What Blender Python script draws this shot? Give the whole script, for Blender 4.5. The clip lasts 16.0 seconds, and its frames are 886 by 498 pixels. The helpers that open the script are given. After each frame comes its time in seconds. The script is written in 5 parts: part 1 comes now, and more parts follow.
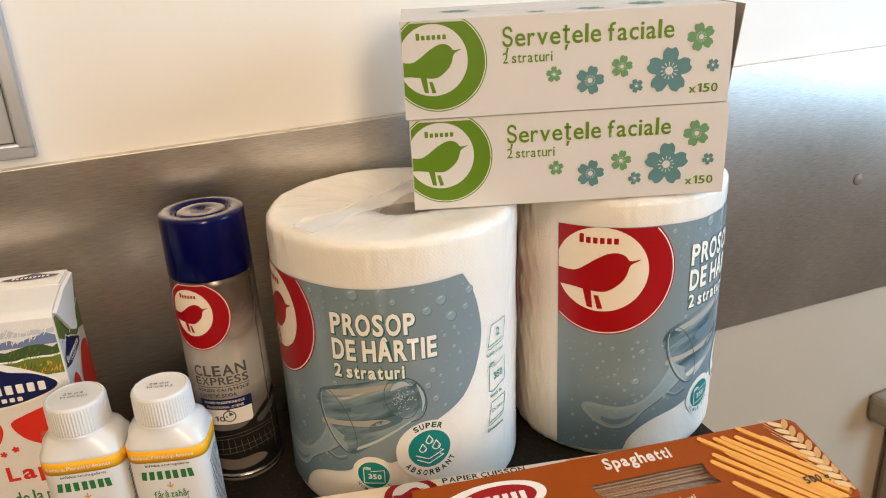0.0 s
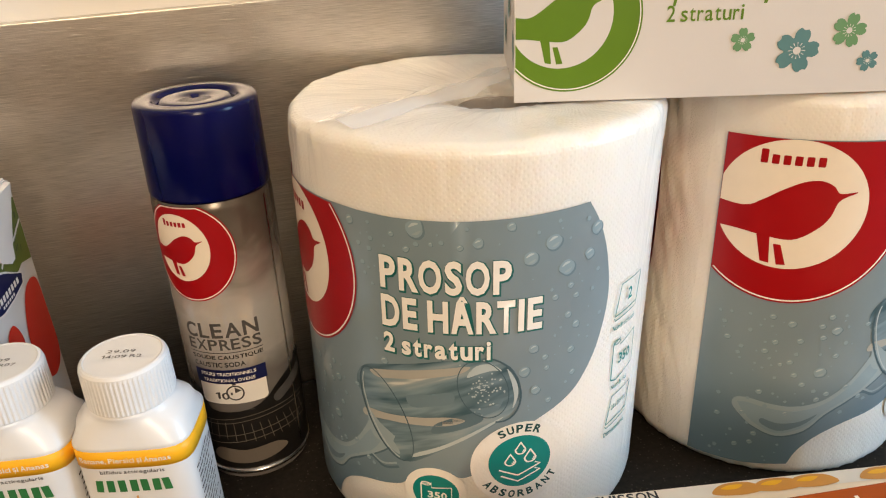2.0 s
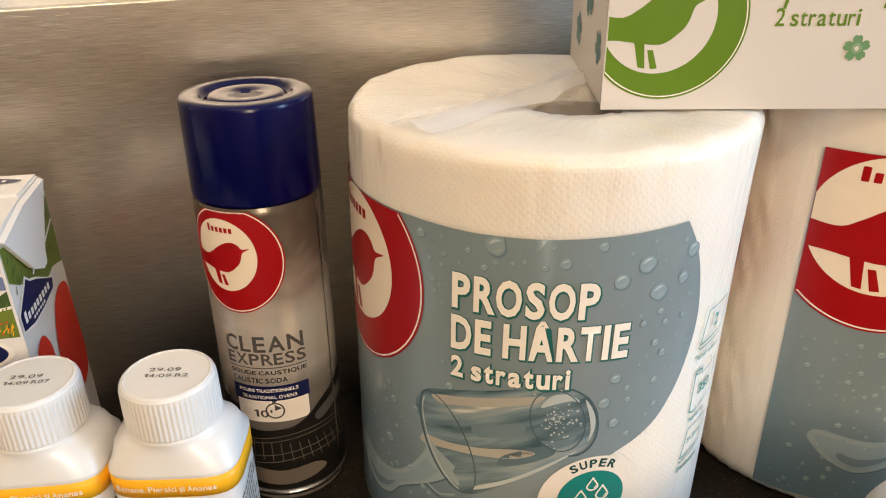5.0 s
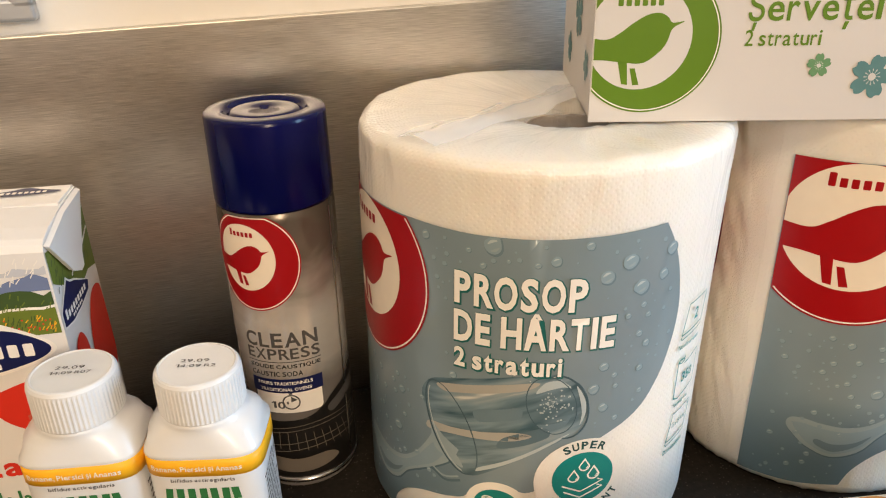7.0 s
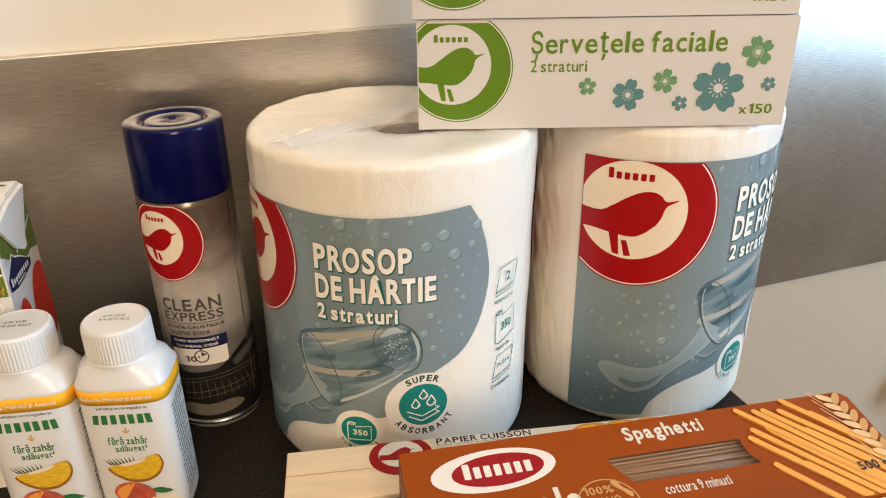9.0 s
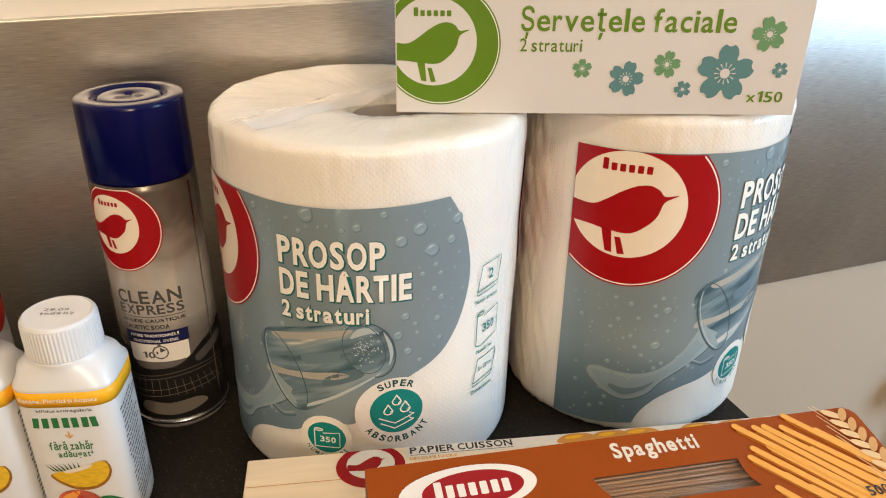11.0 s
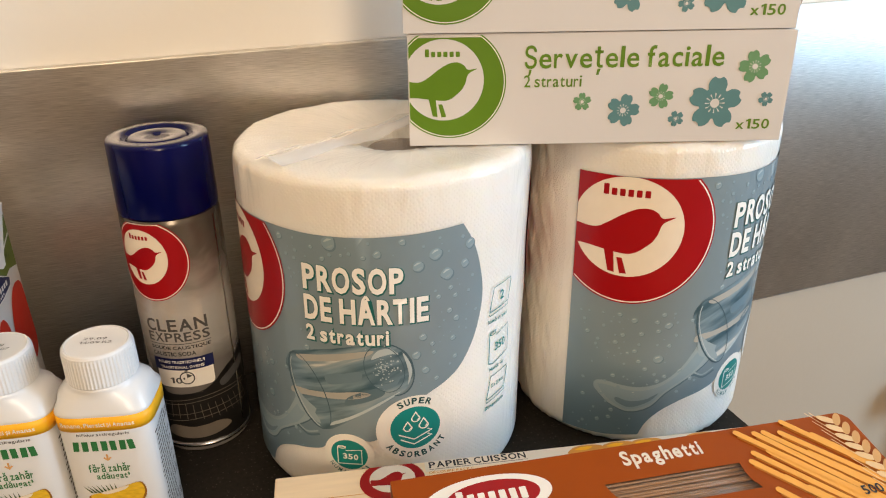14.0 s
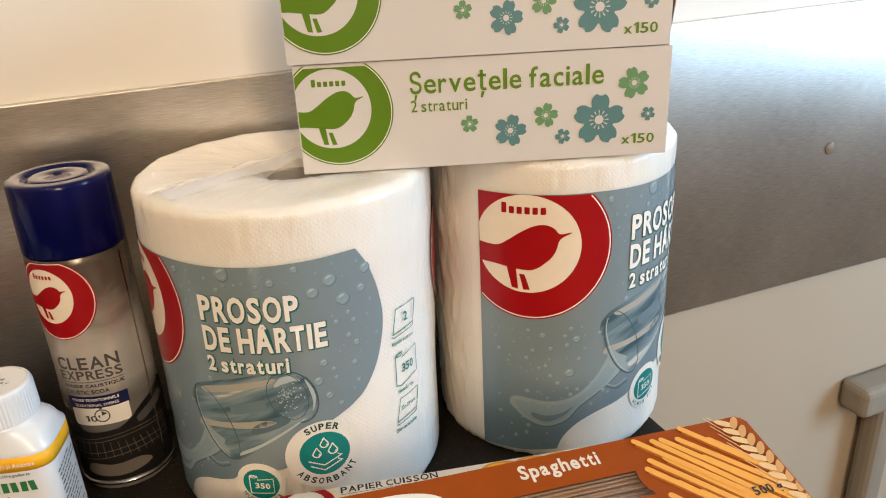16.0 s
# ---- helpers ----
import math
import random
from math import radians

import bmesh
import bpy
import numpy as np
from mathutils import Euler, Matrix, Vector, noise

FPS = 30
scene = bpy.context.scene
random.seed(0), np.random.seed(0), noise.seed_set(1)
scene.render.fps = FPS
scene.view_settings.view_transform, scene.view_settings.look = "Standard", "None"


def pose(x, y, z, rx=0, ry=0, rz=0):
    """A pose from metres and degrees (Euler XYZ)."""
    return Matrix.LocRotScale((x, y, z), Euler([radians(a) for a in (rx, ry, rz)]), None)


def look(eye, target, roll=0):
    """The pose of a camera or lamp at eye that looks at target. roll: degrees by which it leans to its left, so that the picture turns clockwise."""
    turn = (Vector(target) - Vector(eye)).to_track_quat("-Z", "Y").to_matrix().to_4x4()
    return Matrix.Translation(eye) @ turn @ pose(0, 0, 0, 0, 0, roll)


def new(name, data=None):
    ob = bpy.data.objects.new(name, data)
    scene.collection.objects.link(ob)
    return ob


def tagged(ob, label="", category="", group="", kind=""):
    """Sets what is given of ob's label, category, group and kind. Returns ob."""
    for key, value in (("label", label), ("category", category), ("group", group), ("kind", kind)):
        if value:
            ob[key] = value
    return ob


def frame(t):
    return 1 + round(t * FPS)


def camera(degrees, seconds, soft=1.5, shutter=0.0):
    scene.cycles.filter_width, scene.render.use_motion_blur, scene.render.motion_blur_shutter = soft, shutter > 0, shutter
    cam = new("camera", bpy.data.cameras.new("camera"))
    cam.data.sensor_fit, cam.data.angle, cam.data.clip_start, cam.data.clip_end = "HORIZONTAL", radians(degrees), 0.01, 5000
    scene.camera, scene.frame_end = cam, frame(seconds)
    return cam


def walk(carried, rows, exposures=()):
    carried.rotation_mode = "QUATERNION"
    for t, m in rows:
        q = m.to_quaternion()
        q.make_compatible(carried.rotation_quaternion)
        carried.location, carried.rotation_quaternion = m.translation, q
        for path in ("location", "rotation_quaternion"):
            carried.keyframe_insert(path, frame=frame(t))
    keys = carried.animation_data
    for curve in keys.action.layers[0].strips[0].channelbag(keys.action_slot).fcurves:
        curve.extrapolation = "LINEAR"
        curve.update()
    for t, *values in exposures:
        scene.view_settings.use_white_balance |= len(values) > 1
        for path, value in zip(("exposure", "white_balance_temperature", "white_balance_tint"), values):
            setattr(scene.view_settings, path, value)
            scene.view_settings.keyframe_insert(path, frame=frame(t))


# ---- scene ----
# ---- camera ----
cam = camera(61.3, 16.0, soft=1.1)
ROWS = [
    (0.0, -0.0000, -0.0000, 0.4000, -1.13, -21.58, 2.85),
    (0.5, -0.0028, -0.0082, 0.3977, -0.92, -21.82, 2.91),
    (1.0, -0.0131, 0.0116, 0.3875, -0.25, -22.42, 2.89),
    (1.5, -0.0143, 0.0862, 0.3614, 0.81, -23.80, 2.89),
    (2.0, -0.0319, 0.1656, 0.3209, 2.67, -25.74, 2.24),
    (2.5, -0.0545, 0.2056, 0.3045, 3.38, -26.73, 1.13),
    (3.0, -0.0623, 0.2071, 0.3053, 3.41, -26.80, 0.45),
    (3.5, -0.0676, 0.1982, 0.3115, 3.35, -26.57, 0.33),
    (4.0, -0.0671, 0.1962, 0.3145, 3.20, -26.29, 0.40),
    (6.5, -0.0668, 0.1754, 0.3218, 3.36, -25.44, 1.12),
    (7.0, -0.0649, 0.1634, 0.3271, 3.25, -25.26, 1.15),
    (7.5, -0.0566, 0.1467, 0.3377, 2.85, -25.20, 1.12),
    (8.0, -0.0502, 0.1247, 0.3448, 2.19, -25.09, 1.09),
    (8.5, -0.0233, 0.0927, 0.3507, 1.49, -25.23, 0.99),
    (9.0, 0.0038, 0.0647, 0.3603, 0.77, -25.43, 0.68),
    (11.5, 0.0148, 0.1061, 0.3471, 0.92, -26.65, -0.63),
    (12.0, 0.0178, 0.0982, 0.3499, 0.76, -26.50, -0.47),
    (12.5, 0.0178, 0.0858, 0.3573, 0.46, -26.18, -0.28),
    (13.0, 0.0133, 0.0821, 0.3576, 0.29, -25.77, -0.07),
    (13.5, 0.0124, 0.0818, 0.3582, 0.14, -25.24, 0.14),
    (14.0, 0.0026, 0.0773, 0.3608, 0.01, -24.74, 0.56),
    (14.5, 0.0016, 0.0785, 0.3574, -0.37, -24.34, 1.31),
    (15.0, 0.0219, 0.0768, 0.3487, -0.98, -23.99, 1.99),
    (15.5, 0.0433, 0.0739, 0.3438, -1.63, -23.38, 2.43),
    (16.0, 0.0543, 0.0701, 0.3618, -2.26, -23.00, 2.55),
]
EXPOSURES = [(0.0, 0.0), (1.5, 0.03), (2.5, 0.17), (7.0, 0.15), (9.0, 0.08), (12.5, 0.06), (16.0, 0.0)]
walk(cam, [(t, pose(x, y, z, 90 + pitch, roll, yaw)) for t, x, y, z, yaw, pitch, roll in ROWS], EXPOSURES)

# ---- world and lights ----
WALL_TURN = 20.5
world = bpy.data.worlds.new("sky")
scene.world = world
world.use_nodes = True
wn = world.node_tree
sky = wn.nodes.new("ShaderNodeTexSky")
sky.sky_type, sky.sun_disc = "NISHITA", False
sky.sun_elevation, sky.sun_rotation = radians(35), radians(150)
wn.links.new(sky.outputs[0], wn.nodes["Background"].inputs[0])
wn.nodes["Background"].inputs[1].default_value = 0.1


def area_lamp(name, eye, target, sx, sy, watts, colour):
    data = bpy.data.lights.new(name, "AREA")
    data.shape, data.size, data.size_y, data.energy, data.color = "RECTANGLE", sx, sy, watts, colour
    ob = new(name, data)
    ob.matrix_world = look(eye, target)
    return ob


# daylight in the window opening, warm light of the room lamp behind the camera
area_lamp("window_daylight", (1.94, 0.22, 0.57), (0.0, 0.55, 0.30), 0.66, 1.16, 36.0, (0.46, 0.72, 1.0))
area_lamp("room_lamp_light", (0.86, -2.3, 1.10), (-0.05, 0.5, 0.20), 0.50, 1.16, 49.0, (1.0, 0.785, 0.56))
# no ceiling lamp is known: added warm fill for tops and the rear roll's side
area_lamp("overhead_fill_light", (-0.32, -0.95, 1.70), (-0.1, 0.3, 0.0), 0.34, 0.34, 14.5, (1.0, 0.74, 0.45))

# ---- materials ----


def material(name, colour, rough=0.5, metal=0.0, coat=0.0, vary=0.08, scale=40.0, bump=0.0, bump_scale=300.0, stretch=(1, 1, 1), sheen=0.0):
    m = bpy.data.materials.new(name)
    m.use_nodes = True
    nt = m.node_tree
    b = nt.nodes["Principled BSDF"]
    b.inputs["Roughness"].default_value, b.inputs["Metallic"].default_value = rough, metal
    b.inputs["Coat Weight"].default_value, b.inputs["Coat Roughness"].default_value = coat, 0.12
    b.inputs["Sheen Weight"].default_value = sheen
    co = nt.nodes.new("ShaderNodeTexCoord")
    mp = nt.nodes.new("ShaderNodeMapping")
    mp.inputs["Scale"].default_value = stretch
    nt.links.new(co.outputs["Object"], mp.inputs[0])
    n1 = nt.nodes.new("ShaderNodeTexNoise")
    n1.inputs["Scale"].default_value, n1.inputs["Detail"].default_value = scale, 6
    nt.links.new(mp.outputs[0], n1.inputs["Vector"])
    mix = nt.nodes.new("ShaderNodeMix")
    mix.data_type = "RGBA"
    lo, hi = [max(0, c * (1 - vary)) for c in colour], [min(1, c * (1 + vary)) for c in colour]
    mix.inputs[6].default_value, mix.inputs[7].default_value = (*lo, 1), (*hi, 1)
    nt.links.new(n1.outputs[0], mix.inputs[0])
    nt.links.new(mix.outputs[2], b.inputs["Base Color"])
    rr = nt.nodes.new("ShaderNodeMapRange")
    rr.inputs[3].default_value, rr.inputs[4].default_value = max(0.02, rough * 0.85), min(1, rough * 1.15)
    nt.links.new(n1.outputs[0], rr.inputs[0])
    nt.links.new(rr.outputs[0], b.inputs["Roughness"])
    if bump:
        n2 = nt.nodes.new("ShaderNodeTexNoise")
        n2.inputs["Scale"].default_value, n2.inputs["Detail"].default_value = bump_scale, 4
        nt.links.new(mp.outputs[0], n2.inputs["Vector"])
        bp = nt.nodes.new("ShaderNodeBump")
        bp.inputs["Strength"].default_value, bp.inputs["Distance"].default_value = bump, 0.001
        nt.links.new(n2.outputs[0], bp.inputs["Height"])
        nt.links.new(bp.outputs[0], b.inputs["Normal"])
    return m


def print_ink(name, colour, rough=0.45, coat=0.05):
    m = material(name, colour, rough, 0, coat, 0.05, 120, 0.03, 500)
    m.node_tree.nodes["Principled BSDF"].inputs["Specular IOR Level"].default_value = 0.35
    return m


WALL_PAINT = material("wall_paint", (0.76, 0.73, 0.68), 0.6, 0, 0, 0.03, 6, 0.12, 160)
CEILING_PAINT = material("ceiling_paint", (0.82, 0.81, 0.78), 0.8, 0, 0, 0.03, 5)
ROOM_PAINT = material("warm_room_paint", (0.50, 0.35, 0.21), 0.7, 0, 0, 0.05, 3)
COOL_PAINT = material("cool_grey_paint", (0.40, 0.41, 0.43), 0.7, 0, 0, 0.05, 3)
LOWER_PAINT = material("beige_wall_paint", (0.41, 0.335, 0.25), 0.6, 0, 0, 0.04, 5, 0.12, 160)
FLOOR_TILE = material("floor_tile", (0.15, 0.12, 0.095), 0.4, 0, 0, 0.15, 4)
CARDBOARD_WHITE = material("white_cardboard", (0.59, 0.567, 0.55), 0.45, 0, 0.05, 0.02, 30, 0.04, 700)
CARTON_WHITE = material("white_milk_carton", (0.72, 0.69, 0.66), 0.38, 0, 0.15, 0.02, 30, 0.04, 700)
CARDBOARD_INNER = material("raw_cardboard", (0.33, 0.27, 0.21), 0.8, 0, 0, 0.1, 80)
CAP_BLUE = material("blue_plastic", (0.001, 0.002, 0.050), 0.20, 0, 0.0, 0.05, 30, 0.02, 200)
CAP_BLUE.node_tree.nodes["Principled BSDF"].inputs["Specular IOR Level"].default_value = 0.26
WHITE_PLASTIC = material("white_plastic", (0.69, 0.685, 0.68), 0.33, 0, 0.1, 0.02, 30, 0.02, 300)
DARK_GREY = material("dark_grey_plastic", (0.05, 0.05, 0.05), 0.5, 0, 0, 0.1, 30)
SOCKET_GREY = material("silver_grey_plastic", (0.48, 0.50, 0.53), 0.30, 0.6, 0.1, 0.05, 30)
FILM = bpy.data.materials.new("clear_film")

GREEN = print_ink("green_ink", (0.092, 0.19, 0.003))
TEAL_FLOWER = print_ink("teal_flower_ink", (0.085, 0.20, 0.21))
GREEN_FLOWER = print_ink("green_flower_ink", (0.12, 0.26, 0.12))
RED = print_ink("red_ink", (0.31, 0.001, 0.004), 0.36, 0.06)
PAPER_WHITE = material("white_paper_under_film", (0.73, 0.695, 0.63), 0.6, 0, 0.3, 0.04, 60, 0.25, 420)
WHITE = print_ink("white_ink", (0.80, 0.76, 0.70))
CREAM = print_ink("cream_ink", (0.76, 0.68, 0.56))
PANEL = material("grey_blue_ink", (0.185, 0.243, 0.27), 0.3, 0, 0.35, 0.10, 22, 0.03, 300)
PANEL_LIGHT = print_ink("pale_blue_ink", (0.40, 0.46, 0.47))
GLASS_WARM = print_ink("warm_grey_ink", (0.36, 0.35, 0.31))
PANEL_MID = print_ink("mid_blue_ink", (0.225, 0.305, 0.34))
PANEL_SOFT = print_ink("soft_blue_ink", (0.27, 0.335, 0.355))
PANEL_SHADE = print_ink("deep_blue_ink", (0.132, 0.196, 0.23))
PANEL_DEEP = print_ink("shadow_blue_ink", (0.09, 0.145, 0.175))
PANEL_DARK = print_ink("dark_blue_ink", (0.055, 0.10, 0.125))
TEAL = print_ink("teal_ink", (0.0, 0.19, 0.175))
TEAL_DARK = print_ink("dark_teal_ink", (0.01, 0.12, 0.115))
TEAL_DEEP = print_ink("deep_teal_ink", (0.004, 0.05, 0.05))
NAVY = print_ink("navy_ink", (0.006, 0.010, 0.065))
BLACK = print_ink("black_ink", (0.02, 0.02, 0.022))
OVEN_GLOW = print_ink("oven_glow_ink", (0.15, 0.125, 0.10), 0.3, 0.1)
OVEN_DARK = print_ink("oven_dark_ink", (0.008, 0.007, 0.006), 0.45, 0.0)
GREY_INK = print_ink("grey_ink", (0.075, 0.072, 0.072))
YELLOW = print_ink("yellow_ink", (0.85, 0.42, 0.015))
ORANGE = print_ink("orange_ink", (0.80, 0.33, 0.06))
BROWN = material("brown_carton", (0.30, 0.058, 0.003), 0.5, 0, 0.0, 0.06, 40, 0.03, 500)
BROWN.node_tree.nodes["Principled BSDF"].inputs["Specular IOR Level"].default_value = 0.16
PASTA = print_ink("pasta_ink", (0.80, 0.37, 0.06))
PASTA_DARK = print_ink("pasta_shadow_ink", (0.50, 0.17, 0.02))
WHEAT_PALE = print_ink("pale_wheat_ink", (0.74, 0.50, 0.25))
WHEAT = print_ink("wheat_ink", (0.60, 0.32, 0.11))
PEACH = material("peach_ink", (0.50, 0.10, 0.06), 0.45, 0, 0.05, 0.7, 95)
PINEAPPLE = material("pineapple_ink", (0.72, 0.43, 0.025), 0.45, 0, 0.05, 0.45, 230, 0, 300, (1, 1, 2.5))
RIND = material("pineapple_rind_ink", (0.30, 0.12, 0.012), 0.45, 0, 0.05, 0.8, 330)
DARK_GREEN = print_ink("dark_green_ink", (0.03, 0.16, 0.05))
LEAF = print_ink("meadow_ink", (0.13, 0.17, 0.025))
LEAF_DARK = print_ink("forest_ink", (0.05, 0.085, 0.025))
ROCK_PALE = print_ink("pale_rock_ink", (0.50, 0.51, 0.55))
ROCK = print_ink("rock_ink", (0.15, 0.19, 0.32))
BREAD = print_ink("bread_ink", (0.62, 0.27, 0.05))
MILK_RED = print_ink("milk_red_ink", (0.62, 0.03, 0.015))
PAPER_WOOD = material("wood_print", (0.84, 0.66, 0.44), 0.42, 0, 0.1, 0.16, 14, 0.03, 400, (1.5, 14, 14))
SPAGHETTI = material("whole_wheat_spaghetti", (0.26, 0.125, 0.045), 0.45, 0, 0, 0.25, 90)


def film_material():
    FILM.use_nodes = True
    nt = FILM.node_tree
    b = nt.nodes["Principled BSDF"]
    b.inputs["Base Color"].default_value = (0.93, 0.93, 0.95, 1)
    b.inputs["Roughness"].default_value, b.inputs["Transmission Weight"].default_value = 0.25, 0.0
    b.inputs["Alpha"].default_value = 0.46
    b.inputs["Coat Weight"].default_value = 0.5


film_material()
COVER_FILM = FILM.copy()
COVER_FILM.name = "thin_clear_film"
COVER_FILM.node_tree.nodes["Principled BSDF"].inputs["Alpha"].default_value = 0.14
PANE_FILM = FILM.copy()
PANE_FILM.name = "window_film"
PANE_FILM.node_tree.nodes["Principled BSDF"].inputs["Alpha"].default_value = 0.035


def steel_material():
    m = bpy.data.materials.new("brushed_steel")
    m.use_nodes = True
    nt = m.node_tree
    b = nt.nodes["Principled BSDF"]
    b.inputs["Metallic"].default_value = 1
    b.inputs["Anisotropic"].default_value = 0.82
    co = nt.nodes.new("ShaderNodeTexCoord")
    mp = nt.nodes.new("ShaderNodeMapping")
    mp.inputs["Scale"].default_value = (70, 70, 1900)
    nt.links.new(co.outputs["Object"], mp.inputs[0])
    n1 = nt.nodes.new("ShaderNodeTexNoise")
    n1.inputs["Scale"].default_value, n1.inputs["Detail"].default_value = 1, 5
    nt.links.new(mp.outputs[0], n1.inputs["Vector"])
    n2 = nt.nodes.new("ShaderNodeTexNoise")
    n2.inputs["Scale"].default_value, n2.inputs["Detail"].default_value = 7, 4
    nt.links.new(co.outputs["Object"], n2.inputs["Vector"])
    mix = nt.nodes.new("ShaderNodeMix")
    mix.data_type = "RGBA"
    mix.inputs[6].default_value, mix.inputs[7].default_value = (0.48, 0.45, 0.41, 1), (0.92, 0.88, 0.82, 1)
    av = nt.nodes.new("ShaderNodeMath")
    av.operation = "MULTIPLY_ADD"
    av.inputs[1].default_value = 1.6
    sub = nt.nodes.new("ShaderNodeMath")
    sub.operation = "SUBTRACT"
    sub.inputs[1].default_value = 0.8
    nt.links.new(n2.outputs[0], sub.inputs[0])
    nt.links.new(n1.outputs[0], av.inputs[0])
    nt.links.new(sub.outputs[0], av.inputs[2])
    nt.links.new(av.outputs[0], mix.inputs[0])
    nt.links.new(mix.outputs[2], b.inputs["Base Color"])
    rr = nt.nodes.new("ShaderNodeMapRange")
    rr.inputs[3].default_value, rr.inputs[4].default_value = 0.30, 0.41
    nt.links.new(n1.outputs[0], rr.inputs[0])
    nt.links.new(rr.outputs[0], b.inputs["Roughness"])
    bp = nt.nodes.new("ShaderNodeBump")
    bp.inputs["Strength"].default_value, bp.inputs["Distance"].default_value = 0.38, 0.0002
    nt.links.new(n1.outputs[0], bp.inputs["Height"])
    nt.links.new(bp.outputs[0], b.inputs["Normal"])
    tg = nt.nodes.new("ShaderNodeTangent")
    tg.direction_type, tg.axis = "RADIAL", "Z"
    nt.links.new(tg.outputs[0], b.inputs["Tangent"])
    return m


STEEL = steel_material()


def can_print():
    """Lacquered metal printed with a smoky grey sweep and soft starry lights."""
    m = material("smoky_printed_metal", (0.6, 0.56, 0.52), 0.26, 0.55, 0.15, 0.2, 26)
    nt = m.node_tree
    co = nt.nodes.new("ShaderNodeTexCoord")
    sep = nt.nodes.new("ShaderNodeSeparateXYZ")
    nt.links.new(co.outputs["Object"], sep.inputs[0])
    n = nt.nodes.new("ShaderNodeTexNoise")
    n.inputs["Scale"].default_value, n.inputs["Detail"].default_value, n.inputs["Distortion"].default_value = 26, 3, 1.0
    nt.links.new(co.outputs["Object"], n.inputs["Vector"])
    h = nt.nodes.new("ShaderNodeMath")
    h.operation = "MULTIPLY_ADD"
    h.inputs[1].default_value, h.inputs[2].default_value = 5.5, -0.16
    nt.links.new(sep.outputs[2], h.inputs[0])
    add = nt.nodes.new("ShaderNodeMath")
    add.operation = "MULTIPLY_ADD"
    add.inputs[1].default_value = 0.32
    nt.links.new(n.outputs[0], add.inputs[0])
    nt.links.new(h.outputs[0], add.inputs[2])
    ramp = nt.nodes.new("ShaderNodeValToRGB")
    e = ramp.color_ramp.elements
    e[0].position, e[0].color = 0.40, (0.30, 0.27, 0.25, 1)
    e[1].position, e[1].color = 0.97, (0.13, 0.11, 0.09, 1)
    for p, c in ((0.50, (0.66, 0.62, 0.58, 1)), (0.64, (0.74, 0.70, 0.66, 1)), (0.74, (0.52, 0.48, 0.44, 1)), (0.86, (0.20, 0.175, 0.15, 1))):
        e.new(p).color = c
    nt.links.new(add.outputs[0], ramp.inputs[0])
    nt.links.new(ramp.outputs[0], nt.nodes["Principled BSDF"].inputs["Base Color"])
    return m


CAN_PRINT = can_print()
CHROME = material("can_rim_metal", (0.55, 0.54, 0.52), 0.25, 1, 0, 0.1, 60)


def worktop_material():
    m = material("dark_speckled_laminate", (0.020, 0.0165, 0.013), 0.72, 0, 0, 0.6, 300, 0.15, 500)
    nt = m.node_tree
    b = nt.nodes["Principled BSDF"]
    b.inputs["Specular IOR Level"].default_value = 0.10
    v = nt.nodes.new("ShaderNodeTexVoronoi")
    v.inputs["Scale"].default_value = 330
    co = nt.nodes.new("ShaderNodeTexCoord")
    nt.links.new(co.outputs["Object"], v.inputs["Vector"])
    mr = nt.nodes.new("ShaderNodeMapRange")
    mr.inputs[1].default_value, mr.inputs[2].default_value = 0.06, 0.22
    mr.inputs[3].default_value, mr.inputs[4].default_value = 1, 0
    nt.links.new(v.outputs["Distance"], mr.inputs[0])
    n = nt.nodes.new("ShaderNodeTexNoise")
    n.inputs["Scale"].default_value = 130
    nt.links.new(co.outputs["Object"], n.inputs["Vector"])
    mu = nt.nodes.new("ShaderNodeMath")
    mu.operation = "MULTIPLY"
    nt.links.new(mr.outputs[0], mu.inputs[0])
    nt.links.new(n.outputs[0], mu.inputs[1])
    old = b.inputs["Base Color"].links[0].from_socket
    mix = nt.nodes.new("ShaderNodeMix")
    mix.data_type = "RGBA"
    nt.links.new(mu.outputs[0], mix.inputs[0])
    nt.links.new(old, mix.inputs[6])
    mix.inputs[7].default_value = (0.12, 0.10, 0.08, 1)
    nt.links.new(mix.outputs[2], b.inputs["Base Color"])
    return m


WORKTOP = worktop_material()


